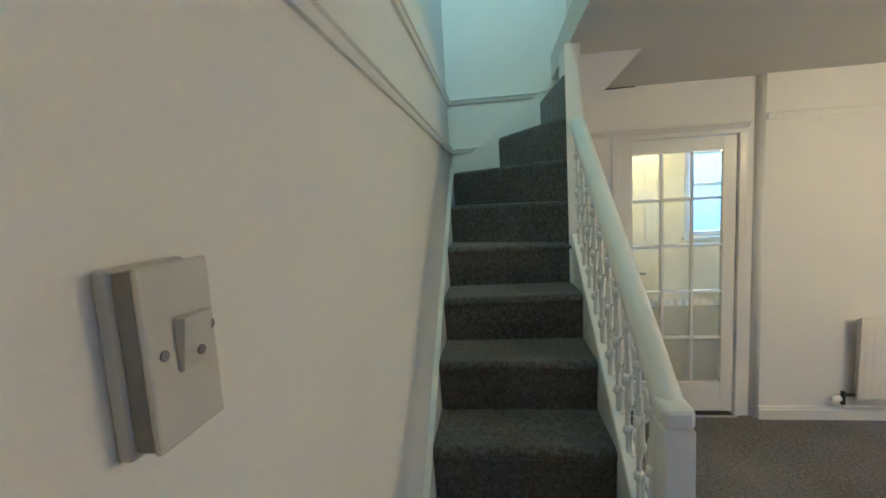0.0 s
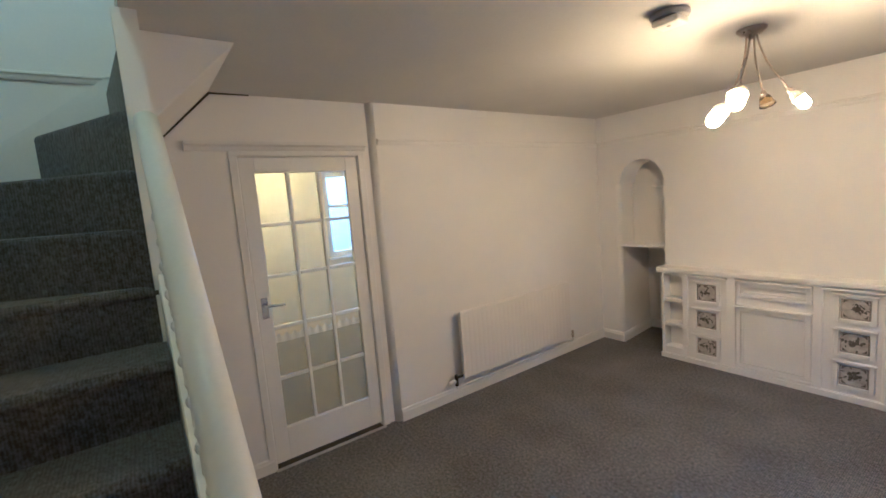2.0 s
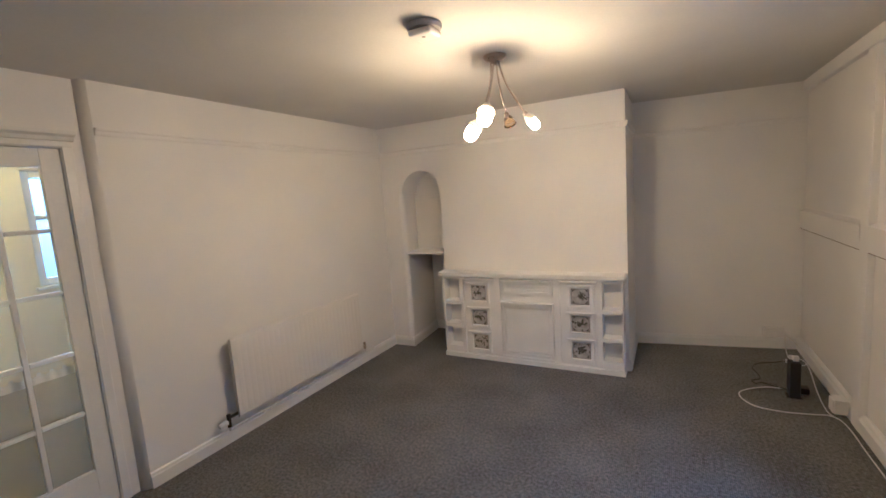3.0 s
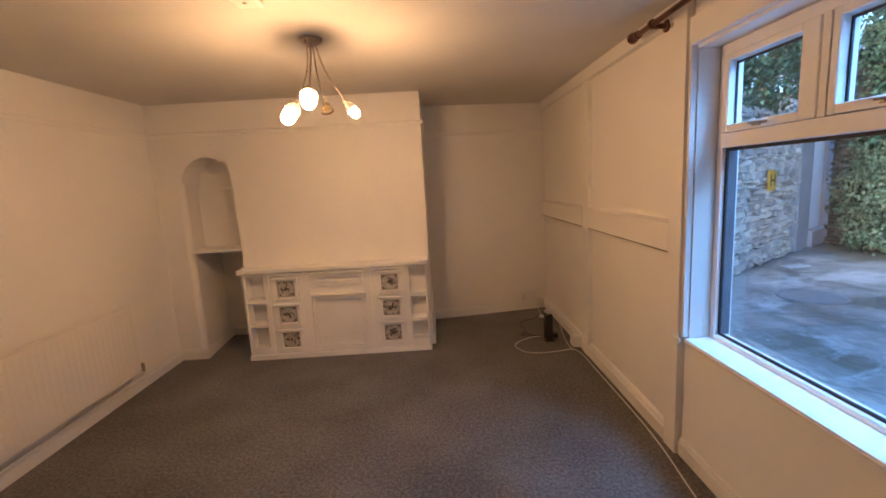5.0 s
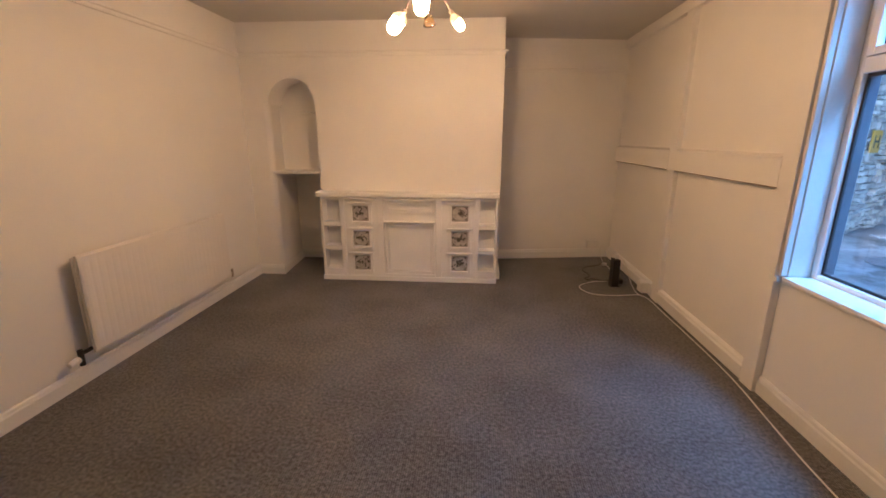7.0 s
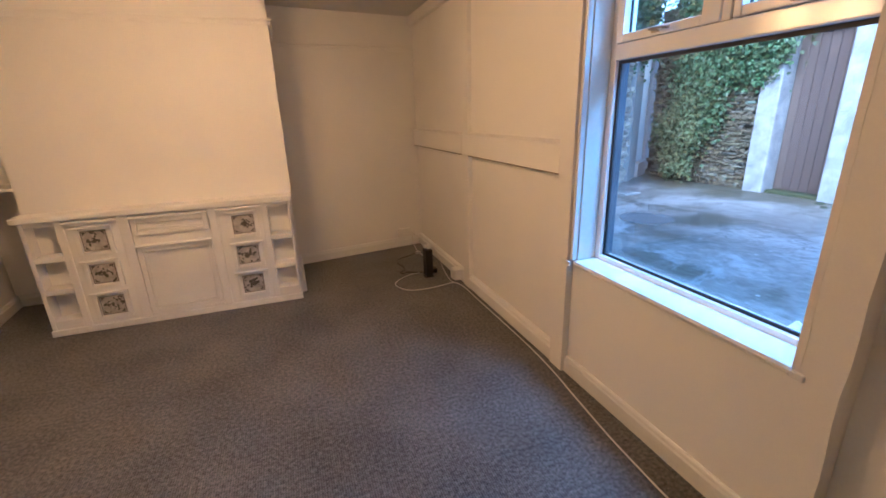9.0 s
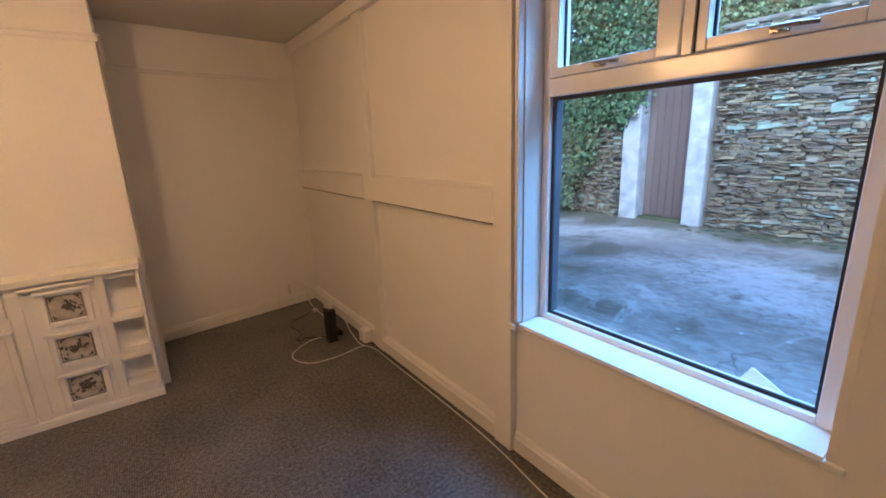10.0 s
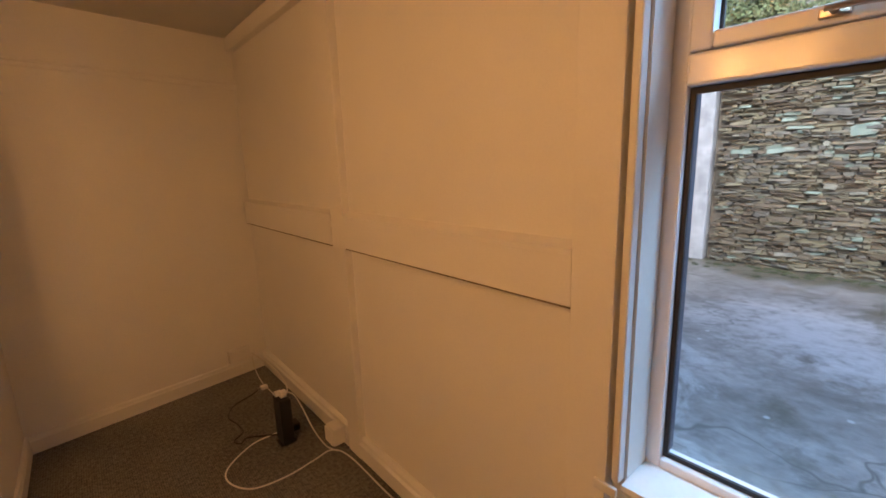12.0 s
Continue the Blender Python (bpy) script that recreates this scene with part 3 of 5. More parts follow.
# ---- skirting and picture rail ----
def moulding(name, run, height, depth, z, material, label, profile):
    """A moulding along a floor-plan line; the room lies to the left of the line's way."""
    bm = bmesh.new()
    pts = [Vector(p) for p in run]
    rows = []
    for i, p in enumerate(pts):
        a = (p - pts[i - 1]).normalized() if i else (pts[1] - p).normalized()
        b = (pts[i + 1] - p).normalized() if i + 1 < len(pts) else a
        na, nb = Vector((-a.y, a.x)), Vector((-b.y, b.x))
        n = (na + nb).normalized()
        n /= max(0.3, n.dot(na))
        rows.append([bm.verts.new((p.x + n.x * d * depth, p.y + n.y * d * depth, z + h * height)) for d, h in profile])
    k = len(profile)
    for u, v in zip(rows, rows[1:]):
        for j in range(k):
            bm.faces.new((u[j], u[(j + 1) % k], v[(j + 1) % k], v[j]))
    bm.faces.new(rows[0])
    bm.faces.new(rows[-1][::-1])
    bmesh.ops.recalc_face_normals(bm, faces=bm.faces)
    return whole(name, bm, material, label, name.rstrip("_0123456789").replace("_", " "), kind="structure")


SK = [(0, 0), (1, 0), (1, 0.72), (0.75, 0.8), (0.62, 0.93), (0.3, 1), (0, 1)]
RAIL = [(0, 0), (0.45, 0.0), (0.62, 0.25), (0.7, 0.55), (1, 0.7), (1, 0.92), (0.8, 1), (0, 1)]
moulding("baseboard_1", [(N0 - 0.06, NB), (N0, YC), (XW, YC), (XW, 1.925)], 0.095, 0.018, 0, TRIM, "white gloss skirting along radiator wall and niche", SK)
moulding("baseboard_2", [(N1, NB), (-2.33, NB)], 0.095, 0.018, 0, TRIM, "white gloss skirting at the back of the niche", SK)
moulding("baseboard_3", [(XE, 5.43), (-0.117, 5.225), (-0.117, 4.48)], 0.10, 0.02, 0, TRIM, "white gloss skirting round the alcove", SK)
moulding("baseboard_4", [(XE, 2.786), (XE, 3.964)], 0.105, 0.0405, 0.012, TRIM, "white gloss skirting under the wall panelling", SK)
moulding("baseboard_5", [(XE, 4.086), (XE, 5.42)], 0.105, 0.0405, 0.012, TRIM, "white gloss skirting under the wall panelling", SK)
moulding("baseboard_6", [(XE, 1.604), (XE, 2.668)], 0.10, 0.02, 0, TRIM, "white gloss skirting under the window", SK)
moulding("baseboard_7", [(XD, 1.02), (XD, 0.60)], 0.09, 0.018, 0, TRIM, "white gloss skirting beside the glazed door", SK)
moulding("picture_rail_1", [(-0.117, 5.22), (-0.117, YC), (XW, YC), (XW, 1.93)], 0.040, 0.026, 2.028, WALL, "white picture rail round chimney breast and radiator wall", RAIL)
moulding("picture_rail_2", [(XE, 5.43), (-0.117, 5.225)], 0.036, 0.022, 1.995, WALL, "white picture rail across the alcove", RAIL)
moulding("picture_rail_3", [(-2.18, 0.115), (-2.18, YS), (0.12, YS)], 0.034, 0.024, 1.922, TRIM, "white dado rail running round the stair walls", RAIL)
moulding("picture_rail_4", [(-2.18, 0.53), (-2.18, YS), (-0.36, YS)], 0.032, 0.022, 2.220, TRIM, "white upper rail running round the stair walls", RAIL)


# ---- staircase ----
GO, RI = 0.2545, 0.2                     # going and riser


def riser_x(k):
    return -1.33 - GO * (k - 6)


def pitch(x):
    """Height of the line through the nosings."""
    return 1.2 + (-1.31 - x) * RI / GO


stairs = thing("staircase", (-1.0, 0.22, 0), "dark grey carpeted stairs with white strings and balustrade", "staircase")
S0, S1 = YS + 0.026, 0.54


def straight_step(k):
    x, z = riser_x(k), RI * k
    nose = [(x + 0.004 + 0.022 * math.cos(a), z - 0.024 + 0.024 * math.sin(a)) for a in [math.pi / 2 * (1 - j / 4) for j in range(7)]]
    low = z - RI - 0.01
    bm = bmesh.new()
    prism(bm, [(x - GO - 0.02, z)] + nose + [(x + 0.004, low + 0.02), (x + 0.006, low), (x - GO - 0.02, low)], "y", S0, S1)
    part("stair_step", bm, STAIRC, stairs)


for k in range(1, 8):
    straight_step(k)
NP = (-1.562, 0.529)
for z, plan in ((1.6, [(-1.825, S0), NP, (-2.178, 0.528), (-2.178, S0)]), (1.8, [(-2.10, S0), NP, (-2.178, 0.528), (-2.178, S0)]), (2.0, [NP, (-2.178, 0.528), (-2.178, 0.21)]), (2.2, [NP, (-2.178, 0.528), (-2.178, 0.475)])):
    bm = bmesh.new()
    prism(bm, plan, "z", z - 0.6, z)
    bmesh.ops.bevel(bm, geom=[e for e in bm.edges if all(abs(v.co.z - z) < 1e-5 for v in e.verts)], offset=0.02, segments=3, profile=0.5, affect="EDGES")
    part("stair_winder", bm, STAIRC, stairs)
bm = bmesh.new()
prism(bm, [(-1.73, 0.605), (-2.178, 0.605), (-2.178, 1.0), (-1.73, 1.0)], "z", 2.32, 2.4)
box(bm, (-2.178, 1.0, 2.46), (-1.64, 2.0, 2.6))
part("stair_winder", bm, STAIRC, stairs)
# strings
bm = bmesh.new()
xs = (0.02, -2.12)
prism(bm, [(xs[0], pitch(xs[0]) - 0.02), (xs[1], pitch(xs[1]) - 0.02), (-2.175, 1.84), (-2.175, 1.60), (xs[1], pitch(xs[1]) - 0.27), (xs[0], 0.0)], "y", YS + 0.001, YS + 0.024)
part("wall_string", bm, TRIM, stairs, "white gloss wall string")
bm = bmesh.new()
prism(bm, [(S0 + 0.01, 1.83), (0.06, 1.925), (0.215, 2.035), (0.50, 2.262), (0.526, 2.285), (0.526, 2.02), (0.21, 1.72), (S0 + 0.01, 1.58)], "x", -2.179, -2.158)
part("winder_string", bm, TRIM, stairs, "white gloss raked string")
bm = bmesh.new()
xs = (-0.49, -1.558)
prism(bm, [(xs[0], pitch(xs[0]) + 0.045), (xs[1], pitch(xs[1]) + 0.045), (xs[1], pitch(xs[1]) - 0.26), (xs[0], pitch(xs[0]) - 0.26)], "y", 0.542, 0.590)
bmesh.ops.bevel(bm, geom=bm.edges[:], offset=0.004, segments=1, affect="EDGES")
part("outer_string", bm, TRIM, stairs, "white gloss outer string")
bm = bmesh.new()
prism(bm, [(0.02, 0.0), (0.02, 0.17), (-0.49, pitch(-0.49) - 0.05), (-1.558, pitch(-1.558) - 0.2), (-1.558, 0.0)], "y", 0.545, 0.566)
part("spandrel_panel", bm, TRIM, stairs, "white panel closing the side under the stairs")
# newel, handrail and scrolled balusters
bm = boxes(((-0.495, 0.543, 0.0), (-0.415, 0.613, 1.088)), bevel=0.006)
part("newel_post", bm, TRIM, stairs)
bm = bmesh.new()
box(bm, (-0.4955, 0.5425, 1.0885), (-0.4145, 0.6135, 1.138), 0.012)
part("newel_cap", bm, TRIM, stairs)
RY = 0.580


def rail_z(x):
    return pitch(x) + 0.562


bm = bmesh.new()
tube(bm, smooth_line([(-0.455, RY, rail_z(-0.455) - 0.004), (-0.55, RY, rail_z(-0.55)), (-1.0, RY, rail_z(-1.0)), (-1.558, RY, rail_z(-1.558))], 4), 0.036, 18)
part("handrail", bm, TRIM, stairs, "broad rounded white handrail", smooth=True)


def baluster(x):
    bot, top = pitch(x) + 0.02, rail_z(x) - 0.02
    bm = bmesh.new()
    tube(bm, [(x, 0.566, bot), (x, 0.566, top)], 0.008, 8)
    for h in (0.18, 0.5, 0.82):
        lathe(bm, (x, 0.566, bot + (top - bot) * h - 0.02), [(0.006, 0), (0.014, 0.008), (0.017, 0.02), (0.014, 0.032), (0.006, 0.04)], sides=8)
    b = part("baluster", bm, TRIM, stairs)
    for h, turn in ((0.30, 1), (0.66, -1)):
        zc = bot + (top - bot) * h
        for way in (-1, 1):
            pts = [(x + way * (0.045 - 0.034 * math.cos(a) * (1 - a / 9)), 0.566 + 0.002 * way, zc + turn * (0.07 * math.sin(a) * (1 - a / 9))) for a in [j * 4.9 / 14 for j in range(15)]]
            s_bm = bmesh.new()
            tube(s_bm, pts, 0.006, 6)
            part("scroll", s_bm, TRIM, b)


for j in range(10):
    baluster(-0.56 - 0.105 * j)

# ---- glazed door ----
door = thing("door_1", (XD, 1.41, 0), "white closed door with fifteen glass panes", "door", kind="structure")
DX0, DX1, DY0, DY1 = -2.585, -2.548, 1.036, 1.786
G0, G1, GZ0, GZ1 = 1.122, 1.702, 0.245, 1.862
bm = boxes(((DX0, DY0, 0.03), (DX1, G0, 1.955)), ((DX0, G1, 0.03), (DX1, DY1, 1.955)), ((DX0, G0, GZ1), (DX1, G1, 1.955)), ((DX0, G0, 0.03), (DX1, G1, GZ0)), bevel=0.003)
part("door_leaf", bm, TRIM, door)
cols = [G0, 1.315, 1.512, G1]
rows = [GZ0, 0.57, 0.9, 1.226, 1.546, GZ1]
for y in cols[1:3]:
    part("glazing_bar", boxes(((DX0 + 0.006, y - 0.011, GZ0), (DX1 - 0.006, y + 0.011, GZ1)), bevel=0.004), TRIM, door)
for z in rows[1:5]:
    for a, b in zip(cols, cols[1:]):
        part("glazing_bar", boxes(((DX0 + 0.004, a + (0.011 if a > G0 else 0), z - 0.011), (DX1 - 0.004, b - (0.011 if b < G1 else 0), z + 0.011)), bevel=0.004), TRIM, door)
for a, b in zip(cols, cols[1:]):
    for c, d in zip(rows, rows[1:]):
        ob = part("pane", boxes(((-2.569, a + 0.004, c + 0.004), (-2.565, b - 0.004, d - 0.004))), GLASS, door)
        ob.visible_shadow = False
handle = part("door_handle", boxes(((-2.548, 1.060, 0.975), (-2.541, 1.100, 1.105)), bevel=0.003), CHROME, door, "chrome lever handle on a back plate")
bm = bmesh.new()
tube(bm, smooth_line([(-2.545, 1.080, 1.055), (-2.505, 1.080, 1.057), (-2.495, 1.10, 1.057), (-2.497, 1.15, 1.054), (-2.499, 1.19, 1.048)], 5), [0.009] * 20 + [0.007], 10)
part("lever", bm, CHROME, handle, smooth=True)
bm = boxes(((-2.66, 1.021, 0.0), (XD + 0.004, 1.034, 1.962)), ((-2.66, 1.788, 0.0), (XD + 0.004, 1.799, 1.962)), ((-2.66, 1.021, 1.958), (XD + 0.004, 1.799, 1.974)), bevel=0.002)
part("door_frame", bm, TRIM, door)
bm = boxes(((XD, 0.985, 0.0), (XD + 0.012, 1.030, 1.972)), ((XD, 1.792, 0.0), (XD + 0.012, 1.838, 1.972)), ((XD, 0.985, 1.962), (XD + 0.014, 1.838, 1.992)), bevel=0.004)
part("architrave", bm, TRIM, door)
bm = bmesh.new()
prism(bm, [(XD, 1.992), (XD + 0.02, 1.994), (XD + 0.03, 2.012), (XD + 0.052, 2.022), (XD + 0.052, 2.040), (XD, 2.046)], "y", 0.77, 1.845)
part("head_moulding", bm, TRIM, door)
part("threshold_gap", boxes(((-2.60, 1.036, 0.001), (XD + 0.006, 1.786, 0.006))), DARKGAP, door)
part("threshold_strip", boxes(((XD + 0.008, 1.02, 0.0), (XD + 0.036, 1.80, 0.007)), bevel=0.003), STRIP, door, "worn metal carpet strip")

curtain = thing("cafe_curtain", (-2.61, 1.41, 0.2), "grey-beige net half curtain with scalloped lace top", "curtain")
ny = 120
bm = bmesh.new()
prev = None
for j in range(ny + 1):
    y = 1.10 + 0.62 * j / ny
    x = -2.606 + 0.0006 * math.sin(j * 0.11)
    cur = (bm.verts.new((x, y, 0.20)), bm.verts.new((x, y, 0.80)))
    if prev:
        bm.faces.new((prev[0], cur[0], cur[1], prev[1]))
    prev = cur
part("net", bm, NET, curtain)
bm = bmesh.new()
prev = None
for j in range(ny * 2 + 1):
    y = 1.10 + 0.62 * j / ny / 2
    x = -2.602 + 0.003 * math.sin(j * 0.3)
    zt = 0.845 - 0.022 * abs(math.sin(j * math.pi / 20)) + 0.010 * abs(math.sin(j * math.pi / 5))
    cur = (bm.verts.new((x, y, 0.79)), bm.verts.new((x, y, zt)))
    if prev:
        bm.faces.new((prev[0], cur[0], cur[1], prev[1]))
    prev = cur
part("lace_heading", bm, TRIM, curtain, "white scalloped lace heading")
bm = bmesh.new()
tube(bm, [(-2.610, 1.06, 0.80), (-2.610, 1.77, 0.80)], 0.004, 8)
part("curtain_wire", bm, TRIM, curtain)

globe = thing("back_room_light", (-3.7, 1.5, 2.35), "lit round ceiling light in the back room", "ceiling light")
bm = bmesh.new()
lathe(bm, (-3.7, 1.5, 2.349), [(0.07, 0), (0.07, 0.02), (0.05, 0.03), (0.0, 0.031)], (0, 0, -1), 20)
part("ceiling_rose", bm, PLASTIC, globe)
bm = bmesh.new()
lathe(bm, (-3.7, 1.5, 2.318), [(0.05, 0), (0.09, 0.03), (0.10, 0.07), (0.09, 0.11), (0.05, 0.14), (0.0, 0.15)], (0, 0, -1), 20)
part("shade", bm, GLOBE, globe, "lit opal globe", smooth=True)

bw = thing("window_2", (BX, 2.7, 1.08), "white window in the room behind the door", "window", kind="structure")
bm = boxes(((BX - 0.09, 2.2, 1.08), (BX - 0.03, 2.26, 2.02)), ((BX - 0.09, 3.14, 1.08), (BX - 0.03, 3.2, 2.02)), ((BX - 0.09, 2.26, 1.08), (BX - 0.03, 3.14, 1.14)), ((BX - 0.09, 2.26, 1.96), (BX - 0.03, 3.14, 2.02)),
           ((BX - 0.09, 2.26, 1.62), (BX - 0.03, 3.14, 1.66)), bevel=0.004)
part("window_frame", bm, UPVC, bw)
ob = part("pane", boxes(((BX - 0.064, 2.262, 1.142), (BX - 0.060, 3.138, 1.958))), FROST, bw, "obscured patterned glass")
ob.visible_shadow = False
part("window_sill", boxes(((BX - 0.1, 2.17, 1.055), (BX + 0.05, 3.23, 1.079)), bevel=0.004), UPVC, bw)

# ---- radiator ----
rad = thing("radiator", (-2.4, 3.07, 0.2), "cream white single-panel radiator fixed to the wall", "radiator")
RY0, RY1, RZ0, RZ1, VY, LKY = 2.470, 3.800, 0.180, 0.732, 2.405, 3.865
bm = bmesh.new()
ridge = []
n = 27
for j in range(n):
    y = RY0 + 0.02 + (RY1 - RY0 - 0.04) * j / n
    w = (RY1 - RY0 - 0.04) / n
    ridge += [(y, 0), (y + w * 0.25, 0.0022), (y + w * 0.68, 0.0022), (y + w * 0.92, 0)]
ridge = [(RY0, 0)] + ridge + [(RY1, 0)]
levels = [(RZ0, -0.012, 0), (RZ0 + 0.012, 0.0, 0), (RZ0 + 0.035, 0.0, 0), (RZ0 + 0.06, 0.0, 1), (RZ1 - 0.06, 0.0, 1), (RZ1 - 0.035, 0.0, 0), (RZ1 - 0.012, 0.0, 0), (RZ1, -0.012, 0)]
grid = [[bm.verts.new((-2.400 + dx + amp * d, y, z)) for y, d in ridge] for z, dx, amp in levels]
for a, b in zip(grid, grid[1:]):
    for j in range(len(ridge) - 1):
        bm.faces.new((a[j], a[j + 1], b[j + 1], b[j]))
bmesh.ops.recalc_face_normals(bm, faces=bm.faces)
box(bm, (-2.420, RY0, RZ0 + 0.001), (-2.4065, RY1, RZ1 - 0.001))
part("panel", bm, RADW, rad)
part("back_panel", boxes(((-2.466, RY0 + 0.02, RZ0 + 0.02), (-2.456, RY1 - 0.02, RZ1 - 0.02)), bevel=0.004), RADW, rad)
bm = bmesh.new()
for j in range(44):
    y = RY0 + 0.05 + j * 0.0285
    box(bm, (-2.456, y, RZ0 + 0.05), (-2.420, y + 0.0012, RZ1 - 0.04))
tagged(part("convector_fins", bm, RADW, rad), kind="stuff")
for y in (RY0 + 0.2, RY1 - 0.2):
    part("wall_bracket", boxes(((XW + 0.001, y, RZ0 + 0.05), (-2.466, y + 0.03, RZ1 - 0.06)), bevel=0.002), RADW, rad)
valve = bmesh.new()
tube(valve, [(-2.432, RY0 + 0.005, 0.205), (-2.432, VY, 0.205)], 0.011, 12)
tube(valve, [(-2.432, VY, 0.228), (-2.432, VY, 0.14)], 0.014, 12)
v = part("valve", valve, BLACKP, rad, "dark tarnished valve body")
bm = bmesh.new()
lathe(bm, (-2.432, VY - 0.01, 0.18), [(0.010, 0), (0.017, 0.004), (0.019, 0.02), (0.018, 0.05), (0.014, 0.062), (0.0, 0.064)], (0, -1, -0.12), 14)
part("thermostat_head", bm, PLASTIC, v, "white thermostat head")
bm = bmesh.new()
tube(bm, [(-2.432, LKY, 0.165), (-2.432, LKY, 0.232)], 0.012, 10)
tube(bm, [(-2.432, RY1 - 0.005, 0.200), (-2.432, LKY, 0.200)], 0.009, 10)
part("lockshield_valve", bm, BRONZE, rad, "small brass lockshield valve")
bm = bmesh.new()
tube(bm, smooth_line([(-2.432, VY, 0.145), (-2.436, VY + 0.005, 0.118), (-2.466, VY + 0.06, 0.105), (-2.462, RY0 + 0.2, 0.105)], 5) + [Vector((-2.462, 3.6, 0.110))] + smooth_line([(-2.462, 3.74, 0.111), (-2.466, 3.81, 0.115), (-2.434, LKY, 0.13), (-2.432, LKY, 0.17)], 5), 0.0085, 8)
part("pipe", bm, TRIM, rad, "white painted heating pipe")

# ---- fireplace surround unit ----
unit = thing("fireplace_surround", (-0.97, 4.41, 0), "white painted surround with tile panels and open shelves", "fireplace surround")
UY, UB = 4.345, YC - 0.002
UX0, UX1, UTOP = -1.792, -0.142, 0.808


def ring(bm, x0, x1, z0, z1, w, y0, y1, bevel=0.004):
    """A moulded frame standing on the front."""
    box(bm, (x0, y0, z0), (x0 + w, y1, z1), bevel)
    box(bm, (x1 - w, y0, z0), (x1, y1, z1), bevel)
    box(bm, (x0 + w, y0, z1 - w), (x1 - w, y1, z1), bevel)
    box(bm, (x0 + w, y0, z0), (x1 - w, y1, z0 + w), bevel)
    return bm


part("worktop", boxes(((-1.822, UY - 0.028, UTOP), (-0.128, UB, 0.848)), bevel=0.007), UNITW, unit, "white painted slab top")
part("back_board", boxes(((UX0, UB - 0.012, 0.0), (UX1, UB, UTOP))), UNITW, unit)
part("plinth", boxes(((UX0 - 0.006, UY - 0.012, 0.0), (UX1 + 0.008, UB - 0.013, 0.045)), bevel=0.004), UNITW, unit)
for x0, x1, name in ((UX0, UX0 + 0.026, "side_panel"), (-1.606, -1.562, "upright"), (-1.256, -1.192, "pilaster"), (-0.704, -0.650, "pilaster"), (-0.346, -0.306, "upright"), (UX1 - 0.018, UX1, "side_panel")):
    part(name, boxes(((x0, UY, 0.046), (x1, UB - 0.013, UTOP - 0.001)), bevel=0.004), UNITW, unit)
for x0, x1, sh in ((UX0 + 0.026, -1.606, ((0.090, 0.110), (0.300, 0.338), (0.530, 0.566))), (-0.306, UX1 - 0.018, ((0.095, 0.115), (0.277, 0.314), (0.517, 0.553)))):
    for j, (z0, z1) in enumerate(sh):
        lo = 0.046 if j == 0 else z0
        part("shelf", boxes(((x0, UY + 0.003, lo), (x1, UB - 0.013, z1)), bevel=0.003), UNITW, unit)
    part("shelf_edge", boxes(((x0, UY + 0.003, 0.775), (x1, UB - 0.013, UTOP - 0.001)), bevel=0.003), UNITW, unit)


def tile_column(x0, x1, tx0, tiles):
    part("column_board", boxes(((x0, UY + 0.014, 0.046), (x1, UB - 0.013, UTOP - 0.001))), UNITW, unit)
    part("column_cornice", boxes(((x0 - 0.004, UY - 0.026, 0.780), (x1 + 0.004, UY + 0.013, 0.797)), bevel=0.005), UNITW, unit)
    for j, (z0, z1) in enumerate(tiles):
        part("tile_frame", ring(bmesh.new(), tx0 - 0.032, tx0 + 0.182, z0 - 0.028, z1 + 0.026, 0.028, UY - 0.010, UY + 0.013), UNITW, unit)
        part("tile_hood", boxes(((tx0 - 0.042, UY - 0.026, z1 + 0.016), (tx0 + 0.192, UY - 0.0105, z1 + 0.034)), bevel=0.004), UNITW, unit)
        t = part("tile", boxes(((tx0, UY + 0.005, z0), (tx0 + 0.150, UY + 0.0125, z1)), bevel=0.002), TILEW, unit, "off-white tile printed with a dark motif")
        rnd = random.Random(int(tx0 * 1000) + j)
        bm = bmesh.new()
        cx, cz = tx0 + 0.075, (z0 + z1) / 2
        for q in range(30):
            ang, rad_ = rnd.uniform(0, 6.28), abs(rnd.gauss(0, 0.030))
            px, pz = cx + rad_ * math.cos(ang) * 1.15, cz + rad_ * math.sin(ang)
            n_s, rr = 9, rnd.uniform(0.004, 0.016)
            el, tilt = rnd.uniform(0.3, 0.8), rnd.uniform(0, 3.1)
            ol = []
            for s_ in range(n_s):
                b_ = 2 * math.pi * s_ / n_s
                u_, w_ = rr * math.cos(b_) * rnd.uniform(0.8, 1.2), rr * el * math.sin(b_)
                ol.append((px + u_ * math.cos(tilt) - w_ * math.sin(tilt), pz + u_ * math.sin(tilt) + w_ * math.cos(tilt)))
            yy = UY + 0.0046 - 0.00004 * q
            bm.faces.new([bm.verts.new((a, yy, b)) for a, b in ol])
        for q in range(4):
            sx, sz = (-1, 1)[q % 2], (-1, 1)[q // 2]
            ox, oz = cx + sx * 0.062, cz + sz * 0.060
            bm.faces.new([bm.verts.new((a, UY + 0.0046, b)) for a, b in ((ox, oz), (ox - sx * 0.026, oz), (ox - sx * 0.014, oz - sz * 0.008), (ox - sx * 0.008, oz - sz * 0.014), (ox, oz - sz * 0.026))])
        ring(bm, tx0 + 0.004, tx0 + 0.146, z0 + 0.004, z1 - 0.004, 0.003, UY + 0.0040, UY + 0.0052, 0)
        part("printed_motif", bm, TILEB, t, "dark printed picture")


